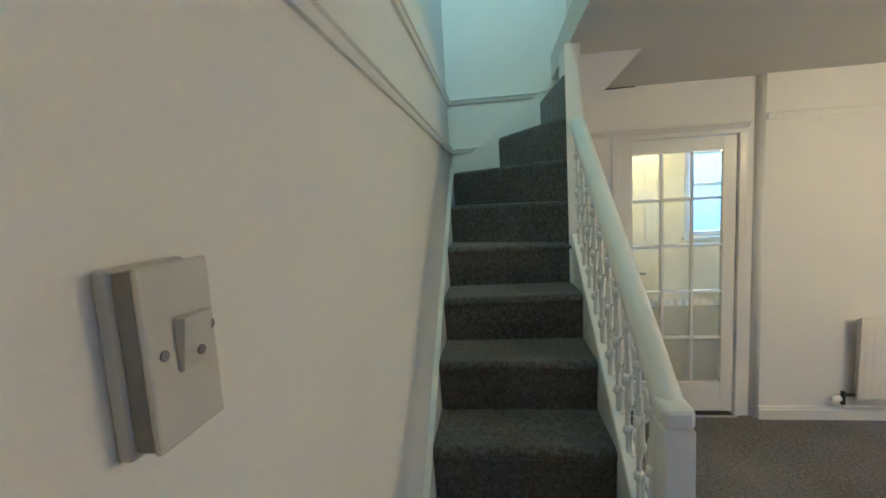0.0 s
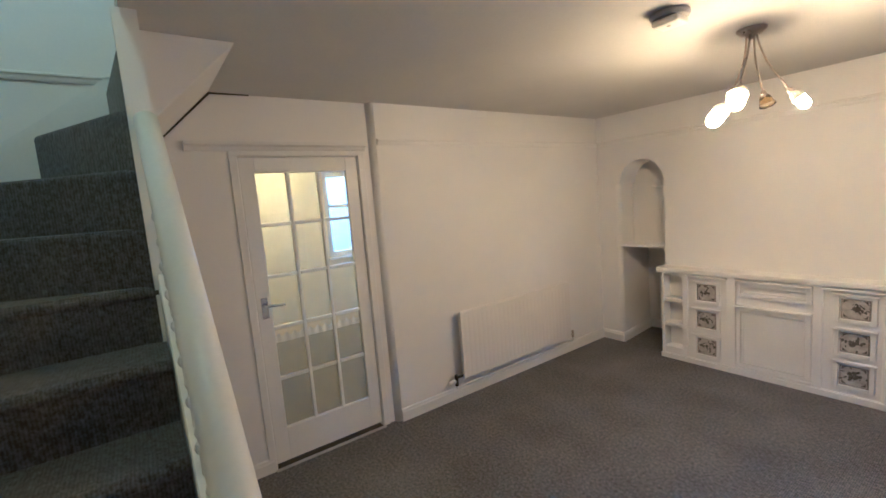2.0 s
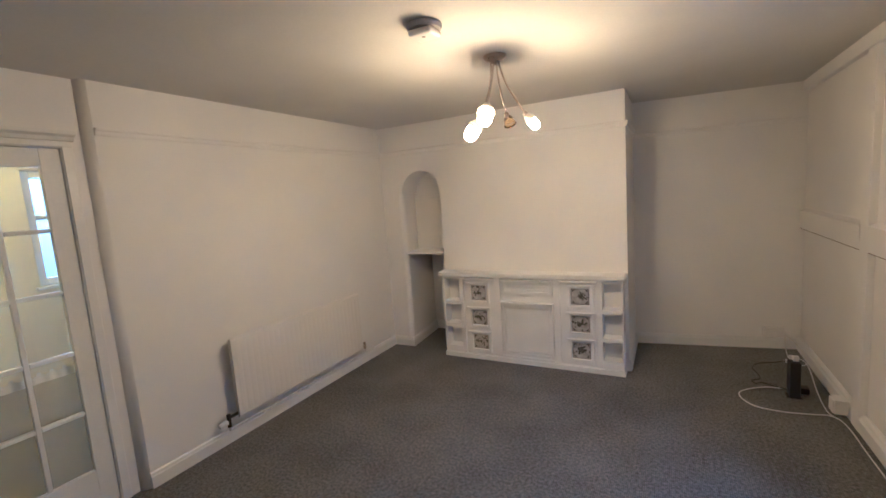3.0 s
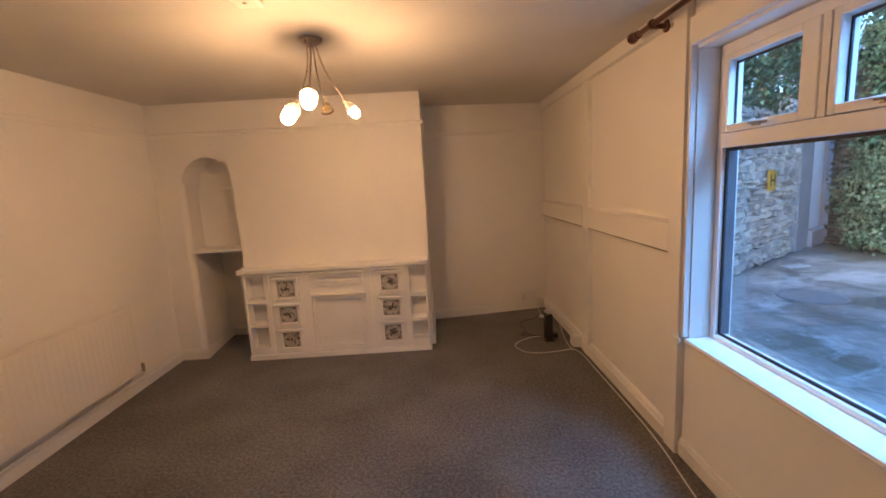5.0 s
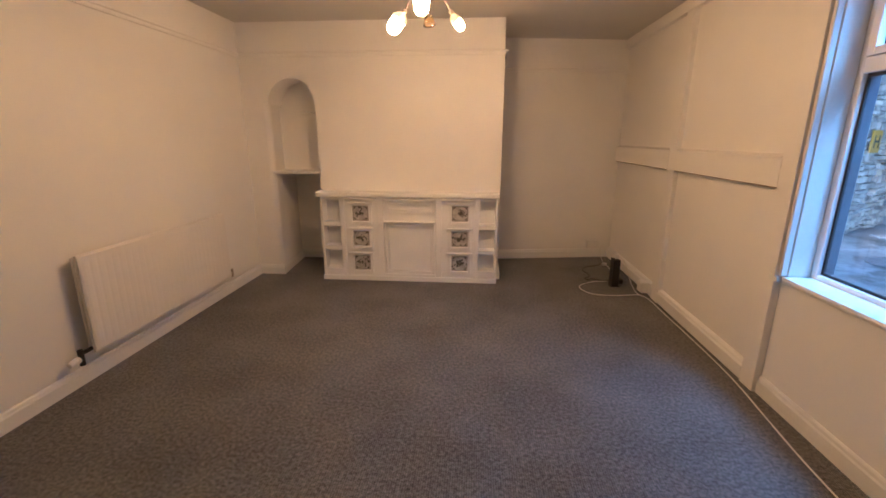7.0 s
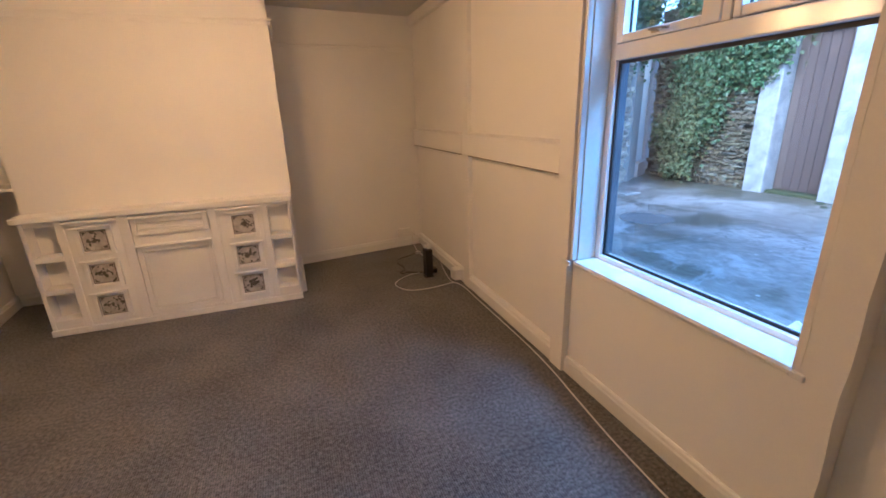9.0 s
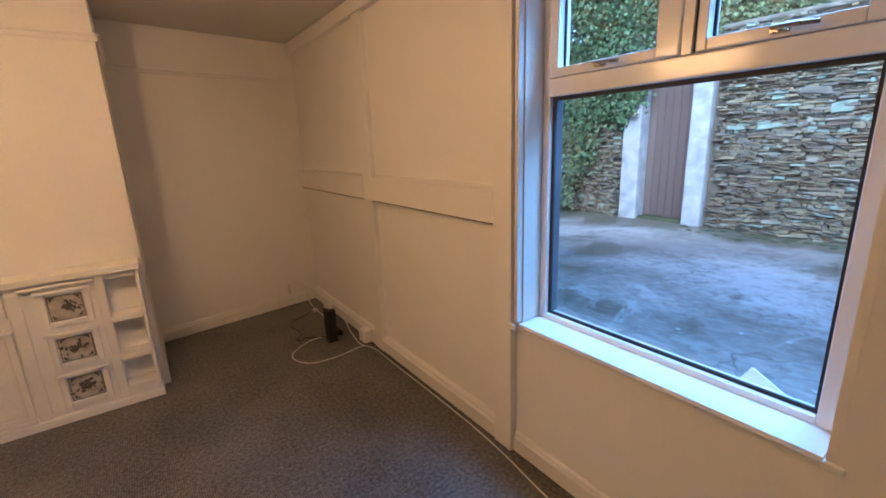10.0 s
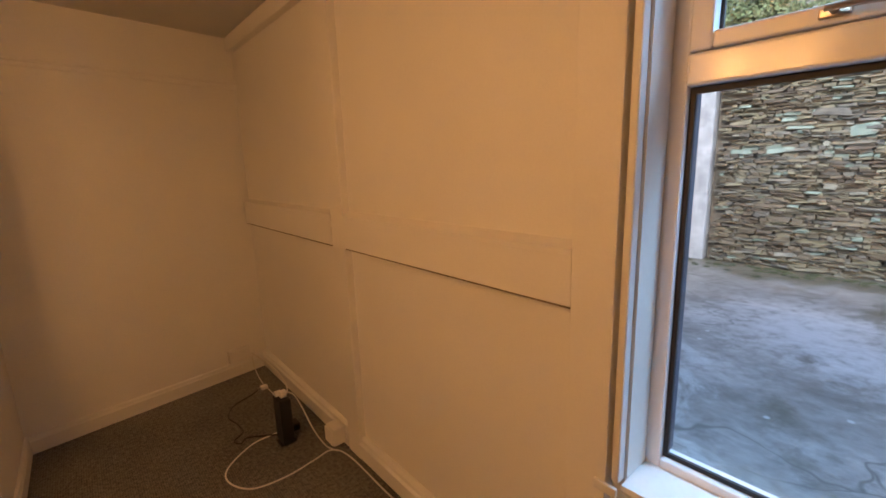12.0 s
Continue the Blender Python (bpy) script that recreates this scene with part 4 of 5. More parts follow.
tile_column(-1.562, -1.256, -1.485, ((0.105, 0.250), (0.342, 0.488), (0.580, 0.726)))
tile_column(-0.650, -0.346, -0.557, ((0.113, 0.262), (0.350, 0.495), (0.588, 0.733)))
part("centre_board", boxes(((-1.192, UY + 0.016, 0.046), (-0.704, UB - 0.013, UTOP - 0.001))), UNITW, unit)
for z0, z1 in ((0.655, 0.770), (0.075, 0.565)):
    part("panel_frame", ring(bmesh.new(), -1.184, -0.712, z0, z1, 0.03, UY - 0.008, UY + 0.015), UNITW, unit)
    part("panel_bead", ring(bmesh.new(), -1.150, -0.746, z0 + 0.034, z1 - 0.034, 0.012, UY + 0.006, UY + 0.015, 0.003), UNITW, unit)
    part("panel_cornice", boxes(((-1.19, UY - 0.030, z1 + 0.004), (-0.706, UY + 0.013, z1 + 0.022)), bevel=0.006), UNITW, unit)
part("base_moulding", boxes(((-1.19, UY - 0.008, 0.047), (-0.706, UY + 0.015, 0.072)), bevel=0.005), UNITW, unit)

# niche shelf and the little ledge above it
whole("niche_shelf", boxes(((N0 - 0.02, YC + 0.004, 1.000), (N1 - 0.001, NM - 0.001, 1.022)), bevel=0.003), TRIM, "white painted wooden shelf across the arched niche", "shelf")
whole("niche_ledge", boxes(((-2.06, NM - 0.05, 1.565), (N1 - 0.001, NM - 0.001, 1.582)), bevel=0.003), TRIM, "narrow white ledge at the back of the niche", "shelf")
bm = boxes(((-1.86, NB - 0.03, 0.30), (-1.818, NB - 0.001, 0.36)), bevel=0.004)
whole("niche_socket", bm, PLASTIC, "small white plastic socket low in the niche", "socket")

# ---- ceiling light ----
lamp = thing("ceiling_light", (-0.645, 3.035, CEILZ), "nickel ceiling light with four arms and opal shades", "ceiling light")
LX, LY = -0.645, 3.035
bm = bmesh.new()
lathe(bm, (LX, LY, CEILZ - 0.001), [(0.062, 0.0), (0.062, 0.008), (0.054, 0.016), (0.044, 0.026), (0.022, 0.030), (0.008, 0.046), (0.0, 0.05)], (0, 0, -1), 28)
part("ceiling_rose", bm, BRONZE, lamp, "brushed nickel ceiling rose", smooth=True)
ARMS = (((-0.622, 2.80, 1.99), True), ((-0.778, 3.005, 1.955), True), ((-0.455, 3.05, 1.955), True), ((-0.625, 3.18, 1.985), False))
for (ax, ay, az), lit in ARMS:
    small = 0.66 if ax > -0.5 else 1.0
    out = Vector((ax - LX, ay - LY, 0)).normalized()
    tip = Vector((ax, ay, az)) - Vector((out.x, out.y, -0.9)).normalized() * 0.052
    start = Vector((LX, LY, CEILZ - 0.03)) + out * 0.02
    mid = start.lerp(tip, 0.55) - out * 0.018
    bm = bmesh.new()
    tube(bm, smooth_line([start, start.lerp(mid, 0.5) - out * 0.006, mid, tip], 6), 0.0048, 8)
    arm = part("arm", bm, BRONZE, lamp, smooth=True)
    axis = (out * 0.75 + Vector((0, 0, -1))).normalized()
    bm = bmesh.new()
    lathe(bm, tip - axis * 0.012, [(0.004, 0), (0.012, 0.004), (0.015, 0.018), (0.013, 0.030), (0.0, 0.031)], axis, 14)
    part("lamp_holder", bm, BRONZE, arm, smooth=True)
    bm = bmesh.new()
    if lit:
        lathe(bm, tip + axis * 0.010, [(a * small, b) for a, b in ((0.012, 0), (0.024, 0.006), (0.036, 0.020), (0.043, 0.036), (0.044, 0.046), (0.042, 0.0465), (0.0, 0.0465))], axis, 22)
        part("shade_neck", bm, OPAL, arm, "opal glass neck of the shade", smooth=True)
        bm = bmesh.new()
        lathe(bm, tip + axis * 0.057, [(a * small, b * small) for a, b in ((0.030, 0), (0.036, 0.001), (0.038, 0.020), (0.036, 0.048), (0.029, 0.066), (0.016, 0.076), (0.0, 0.078))], axis, 22)
        part("shade", bm, SHADE if small == 1.0 else SHADEC, arm, "lit opal glass shade", smooth=True)
    else:
        lathe(bm, tip + axis * 0.012, [(0.010, 0), (0.020, 0.008), (0.027, 0.024), (0.031, 0.044), (0.038, 0.060), (0.036, 0.061), (0.029, 0.046), (0.024, 0.026), (0.0, 0.012)], axis, 18)
        part("shade", bm, AMBER, arm, "unlit flared amber glass shade", smooth=True)

# ---- smoke alarm, switch, sockets ----
alarm = thing("smoke_alarm", (-0.735, 2.43, CEILZ), "white smoke alarm on pale grey ceiling base", "smoke alarm")
bm = bmesh.new()
lathe(bm, (-0.735, 2.43, CEILZ - 0.001), [(0.076, 0), (0.078, 0.012), (0.072, 0.024), (0.0, 0.0245)], (0, 0, -1), 28)
part("base", bm, ALARMG, alarm, "pale grey base ring")
bm = bmesh.new()
box(bm, (-0.790, 2.378, CEILZ - 0.054), (-0.680, 2.482, CEILZ - 0.025), 0.010)
cover = part("cover", bm, PLASTIC, alarm)
bm = bmesh.new()
lathe(bm, (-0.735, 2.42, CEILZ - 0.054), [(0.009, 0), (0.009, 0.002), (0.0, 0.0025)], (0, 0, -1), 12)
part("test_button", bm, GREYP, cover)

sw = thing("light_switch", (0.26, YS, 1.53), "pale grey rocker switch on a raised wall box", "switch")
part("pattress", boxes(((0.221, YS + 0.001, 1.465), (0.297, YS + 0.013, 1.605)), bevel=0.003), SWITCHL, sw)
# plate side darkened by colour to give it shade
part("spacer", boxes(((0.225, YS + 0.0132, 1.471), (0.293, YS + 0.0285, 1.602)), bevel=0.001), SWITCHSHADE, sw, "side of the plate, its shade painted dark grey")
part("face_plate", boxes(((0.223, YS + 0.0287, 1.469), (0.295, YS + 0.035, 1.605)), bevel=0.0028), SWITCHL, sw)
rocker = bmesh.new()
prism(rocker, [(YS + 0.0352, 1.522), (YS + 0.0385, 1.522), (YS + 0.0445, 1.563), (YS + 0.0352, 1.563)], "x", 0.238, 0.268)
part("rocker", rocker, SWITCHL, sw)
for x, y, z in ((0.229, 0.0352, 1.548), (0.250, 0.0405, 1.533), (0.281, 0.0352, 1.539)):
    bm = bmesh.new()
    lathe(bm, (x, YS + y, z), [(0.0042, 0), (0.0042, 0.001), (0.0, 0.0012)], (0, 1, 0), 10)
    part("screw", bm, GREYP, sw)

sock = thing("wall_socket", (1.01, 5.38, 0.1), "white surface-mounted double socket above the skirting", "socket")
skew = Matrix.Translation((1.01, 5.375, 0.155)) @ Matrix.Rotation(math.atan2(0.21, 1.317), 4, "Z")


def skewed(a, b, bevel):
    bm = boxes((a, b), bevel=bevel)
    bm.transform(skew)
    return bm


part("pattress", skewed((-0.075, 0.0, -0.045), (0.075, 0.028, 0.045), 0.004), PLASTIC, sock)
part("face_plate", skewed((-0.074, -0.010, -0.044), (0.074, -0.0005, 0.044), 0.004), PLASTIC, sock)
for s_ in (-0.035, 0.035):
    part("rocker", skewed((s_ - 0.008, -0.014, 0.012), (s_ + 0.008, -0.0105, 0.030), 0.002), PLASTIC, sock)

jb = thing("telephone_box", (1.15, 4.16, 0), "small white plastic telephone box on the skirting", "junction box")
part("body", boxes(((1.105, 4.105, 0.03), (1.174, 4.195, 0.125)), bevel=0.006), PLASTIC, jb)
part("lid", boxes(((1.097, 4.108, 0.036), (1.1045, 4.192, 0.119)), bevel=0.003), PLASTIC, jb)

# ---- curtain pole ----
pole = thing("curtain_pole", (1.10, 2.2, 2.24), "dark varnished wooden curtain pole with turned finial", "curtain pole")
bm = bmesh.new()
tube(bm, [(1.10, 1.2, 2.235), (1.10, 2.98, 2.235)], 0.0145, 14)
part("rod", bm, DARKWOOD, pole)
bm = bmesh.new()
lathe(bm, (1.10, 2.98, 2.235), [(0.015, 0), (0.022, 0.006), (0.022, 0.016), (0.014, 0.026), (0.020, 0.040), (0.029, 0.058), (0.030, 0.074), (0.022, 0.090), (0.008, 0.098), (0.0, 0.1)], (0, 1, 0), 16)
part("finial", bm, DARKWOOD, pole, smooth=True)
for y in (2.84, 1.36):
    bm = bmesh.new()
    lathe(bm, (PX - 0.004, y, 2.225), [(0.030, 0), (0.030, 0.008), (0.014, 0.014), (0.012, 0.05), (0.016, 0.058), (0.0, 0.06)], (-1, 0, 0), 16)
    lathe(bm, (1.10, y - 0.012, 2.235), [(0.015, 0), (0.024, 0.003), (0.024, 0.021), (0.015, 0.024), (0.0, 0.0245)], (0, 1, 0), 16)
    part("bracket", bm, DARKWOOD, pole)

# ---- window ----
win = thing("window_1", (1.34, 2.13, WZ0), "white plastic window, large pane below two fanlights", "window", kind="structure")
FX0, FX1 = 1.318, 1.386
bm = boxes(((FX0, WY1 - 0.038, WZ0 + 0.02), (FX1, WY1, WZ1)), ((FX0, WY0, WZ0 + 0.02), (FX1, WY0 + 0.052, WZ1)), ((FX0, WY0 + 0.052, WZ1 - 0.05), (FX1, WY1 - 0.038, WZ1)), ((FX0, WY0 + 0.052, WZ0 + 0.02), (FX1, WY1 - 0.038, 0.693)), bevel=0.005)
part("window_frame", bm, UPVC, win)
part("transom", boxes(((FX0 - 0.008, WY0 + 0.050, 1.602), (FX1 + 0.004, WY1 - 0.036, 1.668)), bevel=0.006), UPVC, win)
part("mullion", boxes(((FX0 - 0.007, 2.074, 1.6685), (FX1, 2.1055, WZ1 - 0.0505)), ((FX0 + 0.005, 2.062, 1.6685), (FX1, 2.0735, WZ1 - 0.0505)), bevel=0.002), UPVC, win)
PZ0, PZ1, PY0, PY1 = 0.693, 1.602, WY0 + 0.052, WY1 - 0.038
bm = boxes(((1.337, PY0, PZ0), (1.349, PY0 + 0.010, PZ1)), ((1.337, PY1 - 0.012, PZ0), (1.349, PY1, PZ1)), ((1.337, PY0 + 0.010, PZ0), (1.349, PY1 - 0.012, PZ0 + 0.012)), ((1.337, PY0 + 0.010, PZ1 - 0.014), (1.349, PY1 - 0.012, PZ1)))
part("gasket", bm, GASKET, win, "black rubber gasket")
ob = part("pane", boxes(((1.340, PY0 + 0.004, PZ0 + 0.004), (1.346, PY1 - 0.004, PZ1 - 0.004))), GLASS, win)
ob.visible_shadow = False

# added thin facing; its dark colour paints shade on the frame's outer side
bm = boxes(((1.3505, PY1 - 0.004, PZ0), (1.395, PY1 - 0.0005, PZ1)), ((FX1 + 0.001, PY1 - 0.0003, PZ0), (1.395, WY1 - 0.001, PZ1)))
part("outer_bead", bm, FRAMESHADE, win, "outer edge of the frame, shade painted slate blue")


def fanlight(y0, y1, w0, w1, hy):
    """A top-hung sash between y0 and y1; w0 and w1: its stiles at either end."""
    z0, z1 = 1.670, WZ1 - 0.052
    bm = bmesh.new()
    for a, b in (((FX0 - 0.014, y0, z0), (FX1 - 0.012, y0 + w0, z1)), ((FX0 - 0.014, y1 - w1, z0), (FX1 - 0.012, y1, z1)), ((FX0 - 0.014, y0 + w0, z0), (FX1 - 0.012, y1 - w1, z0 + 0.034)), ((FX0 - 0.014, y0 + w0, z1 - 0.030), (FX1 - 0.012, y1 - w1, z1))):
        box(bm, a, b, 0.005)
    sash = part("sash", bm, UPVC, win)
    g = boxes(((1.337, y0 + w0, z0 + 0.034), (1.347, y0 + w0 + 0.006, z1 - 0.034)), ((1.337, y1 - w1 - 0.007, z0 + 0.034), (1.347, y1 - w1, z1 - 0.034)),
              ((1.337, y0 + w0 + 0.006, z1 - 0.044), (1.347, y1 - w1 - 0.007, z1 - 0.034)), ((1.337, y0 + w0 + 0.006, z0 + 0.034), (1.347, y1 - w1 - 0.007, z0 + 0.038)))
    part("gasket", g, GASKET, sash, "black rubber gasket")
    ob = part("pane", boxes(((1.339, y0 + w0 - 0.004, z0 + 0.030), (1.345, y1 - w1 + 0.004, z1 - 0.030))), GLASS, sash)
    ob.visible_shadow = False
    bm = boxes(((FX0 - 0.024, hy - 0.022, z0 + 0.008), (FX0 - 0.0145, hy + 0.022, z0 + 0.026)), bevel=0.003)
    tube(bm, [(FX0 - 0.02, hy, z0 + 0.018), (FX0 - 0.045, hy, z0 + 0.019)], 0.006, 8)
    tube(bm, smooth_line([(FX0 - 0.045, hy + 0.01, z0 + 0.020), (FX0 - 0.047, hy - 0.03, z0 + 0.019), (FX0 - 0.044, hy - 0.085, z0 + 0.015)], 4), 0.006, 8)
    part("handle", bm, BRONZE, sash, "tarnished metal fanlight handle")


fanlight(2.106, WY1 - 0.040, 0.074, 0.044, 2.37)
fanlight(WY0 + 0.054, 2.062, 0.044, 0.030, 1.86)
part("sash_gap", boxes(((FX0 + 0.002, 2.0625, 1.672), (FX0 + 0.0045, 2.0735, WZ1 - 0.054))), DARKGAP, win, "dark gap between the two fanlights")
bm = bmesh.new()
prism(bm, [(PX + 0.013, 0.640), (PX + 0.009, 0.652), (PX + 0.013, 0.664), (FX0 + 0.004, 0.670), (FX0 + 0.004, 0.636), (PX + 0.034, 0.636)], "y", 1.607, 2.638)
box(bm, (PX - 0.002, 1.563, 0.638), (XE - 0.001, 1.6065, 0.664), 0.006)
box(bm, (PX - 0.014, 2.6385, 0.638), (PX - 0.0042, 2.70, 0.664), 0.003)
part("window_sill", bm, TRIM, win, "white gloss window board")
part("reveal_lining", boxes(((XE + 0.001, WY1 - 0.004, 0.671), (FX0 - 0.001, WY1 - 0.0005, WZ1 - 0.001))), TRIM, win)

# ---- router, plugs and cables ----
router = thing("router", (0.965, 4.37, 0), "black upright router standing on the carpet", "router")
bm = boxes(((0.925, 4.325, 0.006), (0.985, 4.435, 0.262)), bevel=0.008)
part("casing", bm, BLACKP, router)
part("foot", boxes(((0.915, 4.345, 0.0), (1.0, 4.415, 0.006)), bevel=0.002), BLACKP, router)
for j in range(5):
    part("vent_slot", boxes(((0.9235, 4.345 + j * 0.016, 0.05), (0.9246, 4.352 + j * 0.016, 0.16))), BLACKP, router)


adaptor = thing("power_adaptor", (1.03, 4.46, 0), "black plug-in power adaptor lying beside the router", "adaptor")
part("body", boxes(((1.005, 4.43, 0.0), (1.058, 4.50, 0.042)), bevel=0.006), BLACKP, adaptor)
part("pin", boxes(((1.012, 4.501, 0.016), (1.018, 4.518, 0.024))), CHROME, adaptor)
part("pin", boxes(((1.042, 4.501, 0.016), (1.048, 4.518, 0.024))), CHROME, adaptor)


def cable(name, pts, r, material, label):
    bm = bmesh.new()
    tube(bm, smooth_line(pts, 10), r, 7)
    return whole(name, bm, material, label, "cable", smooth=True)


cable("white_cable", [(0.955, 4.432, 0.04), (0.93, 4.47, 0.012), (0.80, 4.47, 0.004), (0.655, 4.36, 0.004), (0.63, 4.25, 0.004), (0.70, 4.13, 0.004), (0.85, 4.10, 0.004), (1.0, 4.12, 0.004), (1.10, 4.13, 0.005),
                      (1.145, 4.02, 0.005), (1.148, 3.7, 0.005), (1.152, 3.3, 0.005), (1.150, 2.95, 0.005), (1.135, 2.68, 0.005), (1.105, 2.42, 0.005), (1.07, 2.05, 0.005), (1.06, 1.6, 0.005), (1.10, 1.1, 0.005), (1.2, 0.6, 0.005)], 0.0038, CABLE,
      "white cable looping over the carpet along skirting")
cable("white_cable", [(0.955, 4.40, 0.285), (1.02, 4.36, 0.25), (1.06, 4.26, 0.09), (1.085, 4.19, 0.02), (1.10, 4.15, 0.006), (1.12, 4.10, 0.006)], 0.0034, CABLE, "white cable falling from router to telephone box")
cable("white_cable", [(0.96, 4.437, 0.22), (1.03, 4.55, 0.17), (1.10, 4.72, 0.125), (1.135, 4.95, 0.115), (1.13, 5.2, 0.12), (1.085, 5.36, 0.15)], 0.0034, CABLE, "white cable from the router up to socket")
cable("white_cable", [(1.09, 5.37, 0.12), (1.085, 5.30, 0.03), (1.07, 5.10, 0.008), (1.075, 4.95, 0.008), (1.06, 4.80, 0.01), (1.02, 4.62, 0.05), (0.96, 4.42, 0.255)], 0.0034, CABLE, "white cable from socket up to the router top")
cable("black_cable", [(0.935, 4.42, 0.03), (0.88, 4.50, 0.006), (0.80, 4.55, 0.005), (0.76, 4.52, 0.005), (0.74, 4.57, 0.005), (0.80, 4.62, 0.006), (0.80, 4.72, 0.005), (0.78, 4.84, 0.005), (0.84, 4.95, 0.006), (0.95, 5.0, 0.008), (1.01, 5.03, 0.012)], 0.0035, BLACKP,
      "thin black cable lying tangled on the carpet")
plug = thing("power_plug", (1.06, 5.05, 0), "small white plug adaptor lying on the carpet", "plug")
part("body", boxes(((1.035, 5.030, 0.0), (1.080, 5.062, 0.026)), bevel=0.005), PLASTIC, plug)
part("pin", boxes(((1.010, 5.038, 0.012), (1.034, 5.042, 0.018))), CHROME, plug)
part("pin", boxes(((1.010, 5.050, 0.012), (1.034, 5.054, 0.018))), CHROME, plug)
conn = thing("cable_plug", (0.957, 4.37, 0.263), "white cable connectors plugged into the router top", "plug")
part("body", boxes(((0.945, 4.36, 0.2635), (0.978, 4.388, 0.300)), bevel=0.003), PLASTIC, conn)
part("body", boxes(((0.928, 4.393, 0.2635), (0.962, 4.416, 0.290)), bevel=0.003), PLASTIC, conn)


# ---- yard ----
YZ = 0.22
bm = bmesh.new()
gx = [1.43 + 0.4 * j for j in range(14)] + [8, 14, 40, 200, 900]
gy = [-900, -200, -40, -8] + [-3 + 0.4 * j for j in range(30)] + [10, 20, 60, 300, 900]
sheet = [[bm.verts.new((x, y, YZ + (0.012 * noise.noise((x * 0.9, y * 0.9, 0)) if 1.6 < x < 6 else 0))) for y in gy] for x in gx]
for a, b in zip(sheet, sheet[1:]):
    for j in range(len(gy) - 1):
        bm.faces.new((a[j], b[j], b[j + 1], a[j + 1]))
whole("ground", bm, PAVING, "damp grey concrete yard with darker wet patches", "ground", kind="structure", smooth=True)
whole("ground_behind", boxes(((-900, -900, -0.3), (1.43, 900, -0.15))), PAVING, "damp grey ground round the house", "ground", kind="structure")

# rubble boundary wall with gate
WX = 6.08
RUB = []
rnd = random.Random(7)
for q in range(14):
    bm = bmesh.new()
    made = bmesh.ops.create_cube(bm, size=1.0)
    bmesh.ops.bevel(bm, geom=bm.edges[:], offset=0.10, segments=1, affect="EDGES")
    for vtx in bm.verts:
        vtx.co += Vector((rnd.uniform(-0.09, 0.09), rnd.uniform(-0.12, 0.12), rnd.uniform(-0.16, 0.16)))
    RUB.append(mesh_of("rubble_stone", bm, STONE))
BRIGHT = []
for me in RUB:
    c = me.copy()
    c.materials.clear()
    c.materials.append(LIMESTONE)
    BRIGHT.append(c)
GREYS = []
for me in RUB[::2]:
    c = me.copy()
    c.materials.clear()
    c.materials.append(GREYSTONE)
    GREYS.append(c)
PALE = []
for me in RUB[:5]:
    c = me.copy()
    c.materials.clear()
    c.materials.append(PALESTONE)
    PALE.append(c)


def rubble(owner, origin, along, length, z0, z1, near, seed, kinds=()):
    """Thin uneven courses of slate on a wall face; near: which stretch of it is made of single stones. Returns the rest as one list."""
    r = random.Random(seed)
    far = []
    out = Vector((-along.y, along.x, 0))
    z = z0
    while z < z1:
        h = r.choice((0.016, 0.022, 0.026, 0.032, 0.038, 0.052)) * (1.7 if kinds else 0.82)
        s_ = -r.uniform(0, 0.2)
        while s_ < length:
            w = min(0.34, 0.045 + r.expovariate(1 / 0.075)) * (1.3 if kinds else 1.0 if h > 0.034 else 0.82)
            if s_ > 0 and s_ + w < length + 0.05:
                me = r.choice(kinds) if kinds else r.choice(PALE) if r.random() < (0.07 if z > 1.2 else 0.02) else r.choice(GREYS) if r.random() < 0.28 + 0.5 * noise.noise((s_ * 1.3, z * 1.7, 3)) else r.choice(RUB)
                hh = h * r.uniform(0.65, 1.25)
                d = r.uniform(0.07, 0.12)
                c = origin + along * (s_ + w / 2) + Vector((0, 0, z + h / 2 + 0.012 * noise.noise((s_ * 1.5, z * 2, seed))))
                m = Matrix.Translation(c + out * r.uniform(-0.03, 0.025)) @ Matrix.Rotation(math.atan2(along.y, along.x), 4, "Z") @ Matrix.Rotation(r.gauss(0, 0.06), 4, "Y") @ Matrix.Diagonal((w * 0.97, d, hh * 0.95, 1))
                if near[0] < s_ < near[1] and near[2] < z < near[3] and owner is not None:
                    ob = new("stone", me)
                    ob.parent = owner
                    ob.matrix_basis = Matrix.Translation(-owner.location) @ m
                else:
                    far.append((me, m))
            s_ += w
        z += h
    return far


def joined(name, list_of, owner):
    verts, faces, mats = [], [], []
    used = []
    for me, m in list_of:
        o = len(verts)
        verts += [m @ v.co for v in me.vertices]
        if me.materials[0] not in used:
            used.append(me.materials[0])
        k = used.index(me.materials[0])
        for f in me.polygons:
            faces.append([o + i for i in f.vertices])
            mats.append(k)
    me = bpy.data.meshes.new(name)
    me.from_pydata([tuple(v) for v in verts], [], faces)
    for u in used:
        me.materials.append(u)
    me.polygons.foreach_set("material_index", mats)
    ob = new(name, me)
    ob.parent = owner
    ob.location = -owner.location
    return tagged(ob, kind="stuff")


yw = thing("boundary_wall", (WX, 2.0, YZ), "rough slate rubble boundary wall across the yard", "garden wall", kind="structure")
part("wall_core", boxes(((WX + 0.03, -6.0, YZ - 0.1), (WX + 0.5, 4.02, 2.62)), ((WX + 0.03, 5.24, YZ - 0.1), (WX + 0.5, 7.12, 2.9))), MORTAR, yw)
rest = rubble(yw, Vector((WX, 4.00, 0)), Vector((0, -1, 0)), 6.5, YZ, 2.64, (0.0, 0.85, 0.95, 1.55), 3)
rest += rubble(None, Vector((WX, 7.10, 0)), Vector((0, -1, 0)), 1.9, YZ, 2.2, (9, 9, 9, 9), 4)
joined("stonework", rest, yw)
